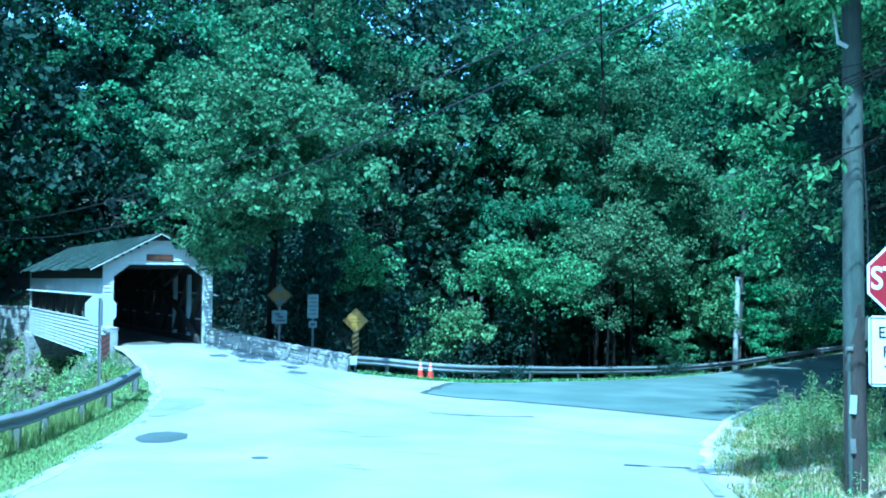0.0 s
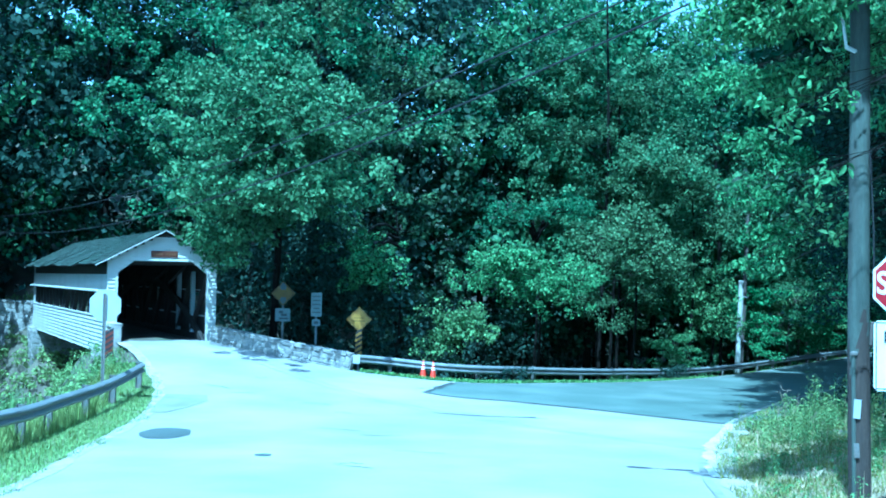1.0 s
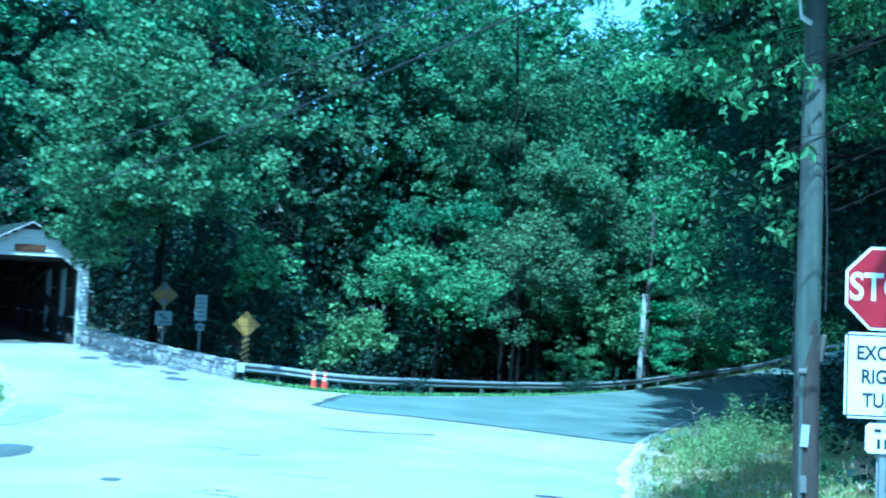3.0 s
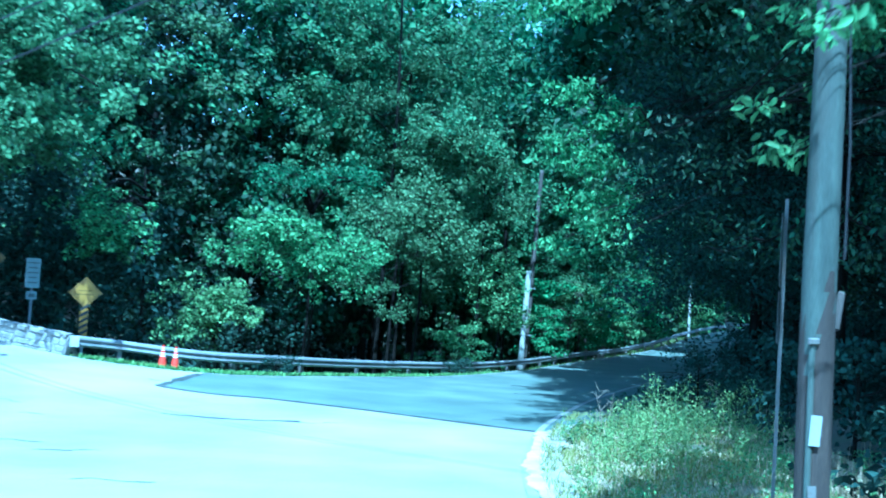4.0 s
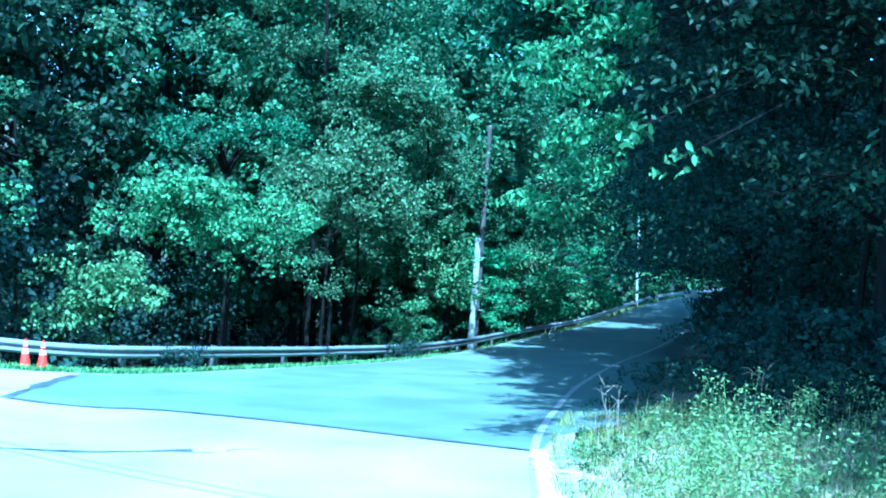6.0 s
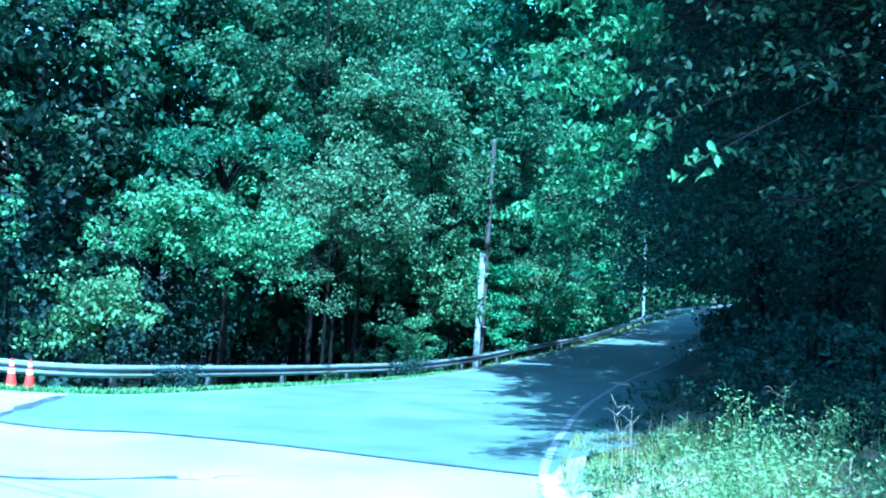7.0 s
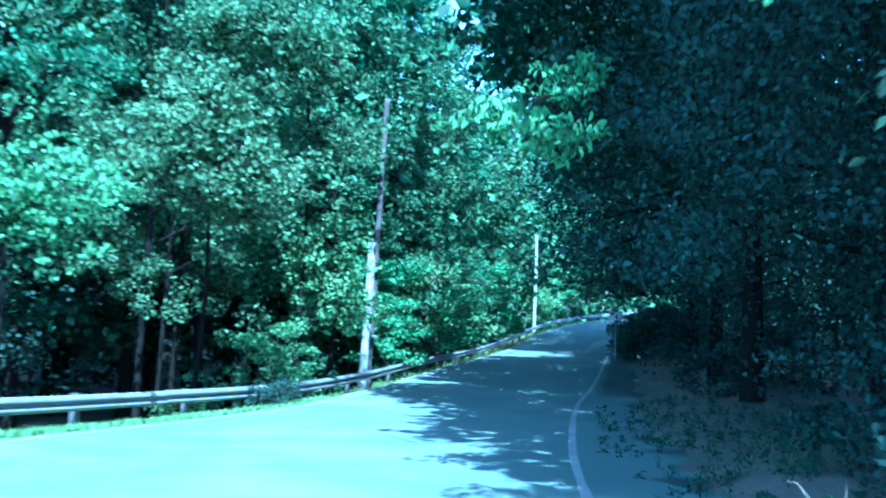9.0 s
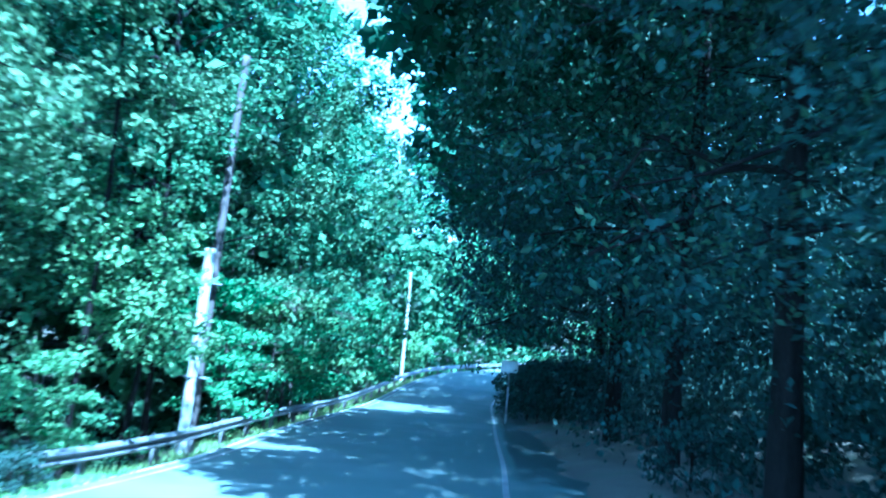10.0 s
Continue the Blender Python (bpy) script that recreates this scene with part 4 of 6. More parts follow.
end_plate = box(0.5, 0.02, 0.32, pose(-0.16, -0.11, -0.16, 0, 0, -6), 0.006)
part("end_plate", end_plate, SIGN_BACK, parapet_rail, "flat pale end plate")
guardrail([tuple(p) for p in rail_line[26:]], lambda x, y: road_height(x, y) + 0.44, "galvanised W-beam guardrail in the shade of trees", "guardrails")
guardrail([(-7.4, 2.0), (-7.6, 9.0), (-7.95, 17.3), (-8.45, 21.4), (-8.68, 25.6), (-8.8, 28.2)], lambda x, y: road_height(x, y) + 0.74, "galvanised W-beam guardrail above the grassy verge", "guardrails", 2.5, (0.12, 0.15))


# ---- signs ----
def ngon(r, n, turn=0.0):
    return [(r * math.cos(turn + 2 * math.pi * i / n), r * math.sin(turn + 2 * math.pi * i / n)) for i in range(n)]


def rect(w, h, r=0.03):
    w, h = w / 2, h / 2
    return [(-w + r, -h), (w - r, -h), (w, -h + r), (w, h - r), (w - r, h), (-w + r, h), (-w, h - r), (-w, -h + r)]


def lettering(text, height, mat, parent, m, squeeze=1.0):
    """Raised letters facing -y, centred on m."""
    cu = bpy.data.curves.new("letters", "FONT")
    cu.body, cu.size, cu.extrude, cu.align_x, cu.align_y = text, height * 1.38, 0.0015, "CENTER", "CENTER"
    cu.offset = 0.004 * height / 0.15
    ob = new("letters", cu)
    me = bpy.data.meshes.new_from_object(ob)
    bpy.data.objects.remove(ob)
    me.materials.clear()
    me.materials.append(mat)
    return part("letters", me, None, parent, "", m @ pose(0, 0, 0, 90) @ Matrix.Diagonal((squeeze, 1, 1, 1)))


def channel_post(height, mat=None):
    """A U-channel sign post standing on the origin."""
    bm = box(0.05, 0.006, height + 0.4, pose(0, 0.0, height / 2 - 0.2))
    for s in (-1, 1):
        box(0.006, 0.03, height + 0.4, pose(s * 0.025, 0.015, height / 2 - 0.2), 0, bm)
        box(0.02, 0.006, height + 0.4, pose(s * 0.035, 0.03, height / 2 - 0.2), 0, bm)
    return bm


def bolts(parent, zs, y=-0.01):
    for z in zs:
        part("bolt", rod((0, y - 0.006, z), (0, y + 0.004, z), 0.012, None, 6), GALV, parent)


def stop_sign():
    base = place(5.27, 10.1)
    s = thing("stop_sign", "red stop sign with white plates below on a steel post", "stop sign", Matrix.Translation(base) @ pose(0, 0, 0, 0, 0, -7))
    c = 2.74 - base.z
    part("post", channel_post(c + 0.3), GALV, s, "", pose(0, 0.025, 0))
    panel = part("panel", plate(ngon(0.412, 8, math.pi / 8), 0.004, None, pose(0, 0.0, c)), SIGN_WHITE, s, "white bordered octagon")
    part("face", plate(ngon(0.385, 8, math.pi / 8), 0.003, None, pose(0, -0.004, c)), STOP_RED, panel, "red octagon")
    lettering("STOP", 0.255, SIGN_WHITE, panel, pose(0, -0.006, c), 0.82)
    bolts(panel, (c + 0.3, c - 0.3))
    z = c - 0.395 - 0.4
    p2 = part("plate", plate(rect(0.74, 0.78, 0.04), 0.003, None, pose(0, 0, z)), SIGN_WHITE, s, "white rectangular plate with black words")
    ring = bmesh.new()
    for w, h, x, zz in ((0.7, 0.012, 0, 0.365), (0.7, 0.012, 0, -0.365), (0.012, 0.74, 0.345, 0), (0.012, 0.74, -0.345, 0)):
        box(w, 0.003, h, pose(x, -0.0015, z + zz), 0, ring)
    part("border", ring, SIGN_BLACK, p2)
    for word, dz in (("EXCEPT", 0.2), ("RIGHT", -0.015), ("TURN", -0.23)):
        lettering(word, 0.13, SIGN_BLACK, p2, pose(0, -0.004, z + dz), 0.85)
    bolts(p2, (z + 0.32, z - 0.32))
    z2 = z - 0.39 - 0.04 - 0.135
    p3 = part("plate", plate(rect(0.34, 0.27, 0.03), 0.003, None, pose(0, 0, z2)), SIGN_WHITE, s, "small white route marker plate")
    for w, h, x, zz in ((0.06, 0.03, -0.06, 0.07), (0.08, 0.03, 0.05, 0.07), (0.03, 0.09, -0.05, -0.05), (0.06, 0.09, 0.03, -0.05)):
        part("writing_bar", box(w, 0.003, h, pose(x, -0.003, z2 + zz)), SIGN_BLACK, p3)


stop_sign()


def octagon_back():
    base = place(-9.0, 25.5)
    s = thing("stop_sign", "octagonal sign seen from its bare metal back beside the guardrail", "stop sign", Matrix.Translation(base) @ pose(0, 0, 0, 0, 0, 178))
    c = 1.87 - base.z
    part("post", channel_post(c + 0.32), POST_STEEL, s, "", pose(0, 0.02, 0))
    panel = part("panel", plate(ngon(0.46, 8, math.pi / 8), 0.004, None, pose(0, 0, c)), SIGN_BACK, s, "bare aluminium octagon")
    part("face", plate(ngon(0.44, 8, math.pi / 8), 0.002, None, pose(0, -0.004, c)), STOP_RED, panel, "red octagon")
    bolts(panel, (c + 0.3, c - 0.3))


octagon_back()


def diamond_sign(x, y, c, turn, size, label, paint):
    base = place(x, y)
    s = thing("warning_sign", label, "road sign", Matrix.Translation(base) @ pose(0, 0, 0, 0, 0, turn))
    c = c - base.z
    part("post", channel_post(c + 0.3), GALV, s, "", pose(0, 0.02, 0))
    r = size / math.sqrt(2)
    d = part("panel", plate(ngon(r, 4), 0.004, None, pose(0, 0, c), 0.0), paint, s, "yellow diamond panel")
    ring = bmesh.new()
    for a in range(4):
        m = pose(0, -0.002, c, 0, 45 + 90 * a, 0)
        box(size - 0.08, 0.003, 0.014, m @ pose(0, 0, size / 2 - 0.04), 0, ring)
    part("border", ring, SIGN_BLACK, d)
    return s, d, c


# amber, white and black here are darkened for the tree shade
s1, d1, c1 = diamond_sign(-6.95, 41.6, 2.05, 10, 0.74, "yellow diamond warning sign in shaded colours with white plate below", SHADED_AMBER)
for sz in (-1, 1):
    blot = plate([(0, 0.47 * sz), (0.15, 0.3 * sz), (0.1, 0.16 * sz), (-0.1, 0.16 * sz), (-0.15, 0.3 * sz)][::-sz], 0.002, None, pose(0, -0.0035, c1))
    part("symbol", blot, SHADED_BLACK, d1, "dark unreadable blot")
pl = part("plate", plate(rect(0.64, 0.56), 0.003, None, pose(0, 0, c1 - 0.92)), SHADED_WHITE, s1, "white plate with unreadable black bars")
for w, h, x, z in ((0.18, 0.12, -0.08, 0.12), (0.24, 0.1, 0.05, 0.0), (0.4, 0.07, 0.04, -0.15)):
    part("writing_bar", box(w, 0.003, h, pose(x, -0.003, c1 - 0.92 + z)), SHADED_BLACK, pl)

s2, d2, c2 = diamond_sign(-3.42, 38.9, 1.1, 5, 0.72, "yellow diamond warning sign above a striped marker post", SIGN_YELLOW)
for w, z in ((0.4, 0.06), (0.5, -0.06)):
    # faint bars in the same darkened amber
    part("writing_bar", box(w, 0.003, 0.045, pose(0, -0.003, c2 + z)), SHADED_AMBER, d2)
mk = part("marker", plate(rect(0.26, 0.95, 0.01), 0.004, None, pose(0, -0.006, c2 - 0.98)), SIGN_YELLOW, s2, "yellow and black striped object marker")
for i in range(5):
    part("stripe", plate([(-0.125, -0.43 + i * 0.2), (0.125, -0.27 + i * 0.2), (0.125, -0.17 + i * 0.2), (-0.125, -0.33 + i * 0.2)], 0.002, None, pose(0, -0.0085, c2 - 0.98)), SIGN_BLACK, mk)

base = place(-5.5, 41.5)
s3 = thing("notice_sign", "tall white notice sign with a small plate, in tree shade", "road sign", Matrix.Translation(base) @ pose(0, 0, 0, 0, 0, 8))
part("post", channel_post(2.1 - base.z), GALV, s3, "", pose(0, 0.02, 0))
pn = part("panel", plate(rect(0.46, 1.02), 0.003, None, pose(0, 0, 1.6 - base.z)), SHADED_WHITE, s3, "white notice with unreadable black bars")
for i, w in enumerate((0.34, 0.3, 0.34, 0.26, 0.32)):
    part("writing_bar", box(w, 0.003, 0.04, pose(0, -0.003, 1.95 - base.z - 0.17 * i)), SHADED_BLACK, pn)
ps = part("plate", plate(rect(0.34, 0.28), 0.003, None, pose(0, 0, 0.83 - base.z)), SHADED_WHITE, s3, "small white plate")
part("writing_bar", box(0.2, 0.003, 0.12, pose(0, -0.003, 0.83 - base.z)), SHADED_BLACK, ps)


def object_marker(x, y, c, turn):
    base = place(x, y)
    s = thing("object_marker", "orange and dark striped marker board at the bridge corner", "road marker", Matrix.Translation(base) @ pose(0, 0, 0, 0, 0, turn))
    part("post", channel_post(c - base.z + 0.4), GALV, s, "", pose(0, 0.02, 0))
    p = part("panel", plate(rect(0.33, 0.98, 0.01), 0.004, None, pose(0, 0, c - base.z)), SIGN_ORANGE, s, "faded orange panel")
    for i in range(5):
        part("stripe", plate([(-0.16, -0.5 + i * 0.2), (0.16, -0.3 + i * 0.2), (0.16, -0.2 + i * 0.2), (-0.16, -0.4 + i * 0.2)], 0.002, None, pose(0, -0.0025, c - base.z)), SIGN_BLACK, p)


object_marker(-11.75, 33.9, 0.25, -10)


def edge_on_sign():
    base = place(6.5, 14.6)
    s = thing("road_sign", "tall sign board seen nearly edge-on from its dark metal back", "road sign", Matrix.Translation(base) @ pose(0, 0, 0, 0, -1.2, 237))
    part("post", channel_post(3.2 - base.z), POST_STEEL, s, "", pose(0, 0.02, 0))
    # both panels take the darker post colour
    pnl = part("panel", plate(rect(0.6, 0.75), 0.003, None, pose(0, 0, 2.65 - base.z)), POST_STEEL, s, "dark metal back")
    part("plate", plate(rect(0.6, 0.55), 0.003, None, pose(0, 0, 1.95 - base.z)), POST_STEEL, s, "dark metal back")
    bolts(pnl, (2.9 - base.z, 2.4 - base.z))


edge_on_sign()
base = place(37.3, 71.2)
fs_ = thing("road_sign", "small pale sign on a post in deep shade", "road sign", Matrix.Translation(base) @ pose(0, 0, 0, 0, 0, -35))
part("post", channel_post(3.1), GALV, fs_, "", pose(0, 0.02, 0))
part("panel", plate(rect(0.8, 0.55), 0.003, None, pose(0, 0, 2.85)), SIGN_WHITE, fs_, "pale panel")


# ---- traffic cones ----
def cone(x, y, turn, tilt=0.0):
    s = thing("traffic_cone", "orange traffic cone with white collars by the guardrail", "traffic cone",
              Matrix.Translation((x, y, float(road_height(x, y)) - 0.08)) @ pose(0, 0, 0, tilt, 0, turn), "cones by the guardrail")
    part("base", box(0.36, 0.36, 0.035, pose(0, 0, 0.0175), 0.01), CONE_ORANGE, s)
    body = part("body", rod((0, 0, 0.035), (0, 0, 0.72), 0.135, 0.028, 20), CONE_ORANGE, s)
    r = lambda z: 0.135 + (0.028 - 0.135) * (z - 0.035) / 0.685 + 0.003
    for a, c in ((0.4, 0.5), (0.57, 0.66)):
        part("collar", rod((0, 0, a), (0, 0, c), r(a), r(c), 20), CONE_WHITE, body, "white reflective collar")


cone(-0.72, 35.65, 12)
cone(-0.36, 35.75, 40, 1.0)


# ---- poles and wires ----
def pole_mesh(height, r0, r1, seed, sink=0.6, rough=1.0):
    rng = np.random.default_rng(seed)
    n, sides = 60, 18
    z = np.linspace(-sink, height, n)
    path = np.stack([0.012 * np.sin(z * 0.7 + seed), 0.012 * np.cos(z * 0.5), z], 1)
    v, f = tube_arrays(path, np.interp(z, [-sink, height], [r0, r1]), sides)
    a = np.arctan2(v[:, 1], v[:, 0])
    k = 1 + rough * (0.02 * np.sin(a * 5 + v[:, 2] * 0.6) + 0.012 * rng.normal(size=len(v)))
    v[:, :2] *= k[:, None]
    top = len(v)
    v = np.vstack([v, [[path[-1, 0], path[-1, 1], height]]])
    j = np.arange(sides) + (n - 1) * sides
    f = np.vstack([f, np.stack([j, np.roll(j, -1), np.full(sides, top)], 1)])
    return v, f


def big_pole():
    base = place(5.95, 13.0)
    s = thing("utility_pole", "weathered wooden utility pole with conduit and small tags", "utility pole", Matrix.Translation(base) @ pose(0, 0, 0, 0, -0.5, 0))
    v, f = pole_mesh(10.2, 0.155, 0.12, 3)
    me = tris_mesh("shaft", v, f, POLE_WOOD)
    me.polygons.foreach_set("use_smooth", [True] * len(me.polygons))
    me.materials.append(POLE_BUTT)
    # faces below an uneven edge take the dark brown butt colour
    for face in me.polygons:
        face.material_index = int(face.center.z < 2.25 + 0.35 * math.sin(3.1 * math.atan2(face.center.y, face.center.x)) + 0.2 * math.sin(7 * face.center.x * 20))
    part("shaft", me, None, s, "grey weathered shaft, dark brown at the foot")
    bm = bmesh.new()
    rod((-0.13, -0.1, -0.2), (-0.13, -0.1, 2.1), 0.028, None, 10, bm)
    part("conduit", bm, POLE_WOOD, s, "grey conduit up the shaft")
    part("clamp", box(0.1, 0.05, 0.06, pose(-0.13, -0.12, 2.08), 0.012), POST_STEEL, s, "pale clamp")
    part("tag", box(0.09, 0.008, 0.26, pose(-0.1, -0.15, 1.32, 0, 4, -20)), SIGN_BACK, s, "pale metal tag")
    part("tag", box(0.07, 0.008, 0.2, pose(-0.11, -0.15, 0.75, 0, -3, -20)), POST_STEEL, s, "dull metal tag")
    part("knot", box(0.07, 0.05, 0.35, pose(0.14, -0.06, 2.35, 0, 8, 0), 0.02), POLE_DARK, s, "dark rotten gouge")
    bm = bmesh.new()
    rod((-0.09, -0.1, 6.3), (-0.24, -0.16, 6.35), 0.03, None, 8, bm)
    rod((-0.24, -0.16, 6.35), (-0.3, -0.18, 6.75), 0.02, None, 8, bm)
    part("bracket", bm, SIGN_WHITE, s, "pale bracket arm")
    part("cross_arm", box(2.2, 0.1, 0.12, pose(0, -0.16, 9.4, 0, 0, 20), 0.01), POLE_WOOD, s)
    for x in (-0.9, 0.0, 0.9):
        part("insulator", rod((x * 0.94, -0.16 + x * 0.34, 9.46), (x * 0.94, -0.16 + x * 0.34, 9.62), 0.045, 0.03, 10), SIGN_BACK, s)
    bm = bmesh.new()
    pts = [(0.1, -0.13, 4.9), (0.15, -0.12, 3.8), (0.165, -0.08, 2.8)]
    for a, c in zip(pts, pts[1:]):
        rod(a, c, 0.012, None, 6, bm)
    part("ground_wire", bm, WIRE, s, "black cable stapled to the shaft")


big_pole()


def stub_pole(x, y):
    base = place(x, y)
    s = thing("utility_pole", "dark utility pole strapped to a pale wooden stub", "utility pole", Matrix.Translation(base) @ pose(0, 0, 0, 0, 2.2, 0))
    # tall dark shaft beside a shorter pale stub
    for name, off, hgt, r0, r1, mat, lab, sd in (("shaft", 0.24, 11.8, 0.14, 0.11, POLE_DARK, "dark shaft", 5), ("stub", -0.04, 5.9, 0.17, 0.15, POLE_PALE, "pale stub", 6)):
        v, f = pole_mesh(hgt, r0, r1, sd, 0.6, 0.35)
        me = tris_mesh(name, v + [off, 0.12 if name == "shaft" else -0.12, 0], f, mat)
        me.polygons.foreach_set("use_smooth", [True] * len(me.polygons))
        part(name, me, None, s, lab)
    for z in (2.2, 4.9):
        part("band", box(0.62, 0.56, 0.05, pose(0.1, 0, z), 0.02), GALV, s, "steel band")


stub_pole(17.87, 59.85)
base = place(53.2, 109.4)
far_pole = thing("utility_pole", "slim pale utility pole by the far bend", "utility pole", Matrix.Translation(base))
pv, pf = pole_mesh(10.2, 0.15, 0.11, 9)
part("shaft", tris_mesh("shaft", pv, pf, POLE_PALE), None, far_pole)


def wire(a, c, sag, r, label):
    a, c = Vector(a), Vector(c)
    s = np.linspace(0, 1, 40)[:, None]
    path = np.array(a) + (np.array(c) - np.array(a)) * s - np.array([0, 0, 1.0]) * (4 * sag * s * (1 - s))
    me = tris_mesh("overhead_wire", *tube_arrays(path, np.full(40, r), 6), WIRE)
    tagged(part("overhead_wire", me, None), label, "wire", "overhead wires")


wire((5.8, 12.8, 8.2), (-27.0, 56.5, 6.0), 1.2, 0.015, "thin black overhead wire across the junction")
wire((5.85, 12.85, 7.8), (-27.0, 56.6, 5.2), 1.6, 0.017, "black overhead cable across the junction")
base = place(-27.1, 56.6)
wp = thing("utility_pole", "wooden utility pole among the trees beyond the bridge", "utility pole", Matrix.Translation(base))
pv, pf = pole_mesh(float(7.2 - base.z), 0.15, 0.11, 12)
part("shaft", tris_mesh("shaft", pv, pf, POLE_WOOD), None, wp)
wire((18.2, 59.9, float(place(17.87, 59.85).z) + 11.2), (53.2, 109.4, float(place(53.2, 109.4).z) + 9.4), 1.6, 0.014, "thin black overhead wire along the road")

# ---- trees ----
FAR_KINDS = [tree_meshes(100 + i, h, r, bare, 130, 40, 0.46, 1.25, 0.2, leaf, BARK, 0.02, 11, 0.75, 0.5, 0.72, (0.0, 0.4), 0) for i, (h, r, bare, leaf) in enumerate(
    ((23, 5.2, 0.1, LEAF_DARK), (26, 5.6, 0.26, LEAF), (20, 5.0, 0.08, LEAF), (24, 4.8, 0.1, LEAF_DARK)))]
EDGE_KINDS = [tree_meshes(200 + i, h, r, bare, 190, 92, 0.205, 0.72, tr, leaf, BARK, 0.02, 22, 0.72, 0.12, 0.72, (-0.1, 0.6), 1) for i, (h, r, bare, tr, leaf) in enumerate(
    ((25, 6.2, 0.26, 0.085, LEAF_MID), (28, 6.8, 0.26, 0.09, LEAF), (21, 5.6, 0.27, 0.07, LEAF_MID)))]
# dark leaf copies: shade of the inner wood is put into these crowns
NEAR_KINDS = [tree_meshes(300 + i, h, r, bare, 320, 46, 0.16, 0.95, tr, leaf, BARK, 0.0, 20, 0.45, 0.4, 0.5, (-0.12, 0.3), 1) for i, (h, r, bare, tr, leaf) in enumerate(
    ((19, 6.2, 0.15, 0.2, LEAF_DARK), (22, 6.8, 0.15, 0.24, LEAF_SHADE)))]
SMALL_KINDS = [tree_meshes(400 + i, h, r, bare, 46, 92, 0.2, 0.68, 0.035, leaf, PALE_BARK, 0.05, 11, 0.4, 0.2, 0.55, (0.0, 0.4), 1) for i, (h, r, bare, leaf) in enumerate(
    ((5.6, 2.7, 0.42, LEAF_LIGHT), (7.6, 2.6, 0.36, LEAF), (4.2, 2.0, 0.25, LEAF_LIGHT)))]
# near-black leaves carry the shade of the bank in their colour
DEEP_SHRUBS = [tree_meshes(550 + i, h, r, 0.1, 34, 34, 0.16, 0.42, 0.02, LEAF_SHADE, BARK, 0.0, 6, 0.7, 0.5, 0.55, (0.0, 0.4), 0) for i, (h, r) in enumerate(((1.5, 1.1), (2.0, 1.4)))]
SHRUBS = [tree_meshes(500 + i, h, r, 0.1, 30, 34, 0.17, 0.4, 0.02, leaf, BARK, 0.0, 6, 0.7, 0.5, 0.55, (0.0, 0.4), 0) for i, (h, r, leaf) in enumerate(
    ((1.5, 1.1, LEAF_LIGHT), (2.2, 1.5, LEAF), (1.0, 0.8, LEAF)))]


def put_tree(name, kinds, k, x, y, turn, size, label, group, sink=0.0, category="tree"):
    return plant(name, kinds[k], Matrix.Translation(place(x, y, -sink)) @ pose(0, 0, 0, 0, 0, turn) @ Matrix.Diagonal((size, size, size, 1)), label, category, group)


WOOD = "woodland trees"


def lens_of(seed, n, x0, x1, y0, y1, z0, z1):
    """Bough ends spread over a rounded, flat-bottomed crown."""
    r = np.random.default_rng(seed)
    a, q = r.uniform(0, 2 * np.pi, n), np.sqrt(r.uniform(0, 1, n))
    x, y = (x0 + x1) / 2 + (x1 - x0) / 2 * q * np.cos(a), (y0 + y1) / 2 + (y1 - y0) / 2 * q * np.sin(a)
    return tuple(zip(x, y, z0 + (z1 - z0) * r.uniform(0, 1, n) * np.sqrt(1.05 - q * q)))


# the sunlit front of the wood behind the guardrail and round the bridge
for k, x, y, turn, size in ((1, -9.6, 46.8, 20, 1.05), (0, -7.4, 50.5, 60, 1.05), (1, 8.8, 56.2, 30, 0.95), (2, 10.4, 60.0, 10, 1.1), (0, 18.8, 67.0, 210, 1.0), (2, 23.5, 72.5, 120, 0.95),
                            (0, 28.5, 79.5, 40, 0.9), (0, -14.5, 57.5, 330, 1.05), (2, 9.8, 62.5, 140, 1.1), (0, 9.6, 57.4, 300, 0.75)):
    put_tree("broadleaf_tree", EDGE_KINDS, k, x, y, turn, size, "tall leafy green broadleaf tree at the sunlit wood edge", WOOD)
scatter = random.Random(11)
spots = []
tries = 0
while len(spots) < 28 and tries < 9000:
    tries += 1
    x, y = scatter.uniform(-75, 130), scatter.uniform(30, 185)
    over = float(side_of(CREEK, x, y))
    along = Vector((x, y, 0)) - BRIDGE
    between = x > 15 and over <= 4 and float(side_of(FAR_EDGE, x, y)) > 7
    if not (4 < over < 42 or between) or (abs(along.dot(SIDE)) < 4.5 and along.dot(AXIS) > -5) or x < -0.75 * y - 8:
        continue
    if any((x - a) ** 2 + (y - c) ** 2 < 26 for a, c in spots):
        continue
    spots.append((x, y))
for i, (x, y) in enumerate(spots):
    put_tree("broadleaf_tree", FAR_KINDS, i % 4, x, y, scatter.uniform(0, 360), scatter.uniform(0.85, 1.15), "tall green broadleaf tree in the wooded hillside", WOOD)
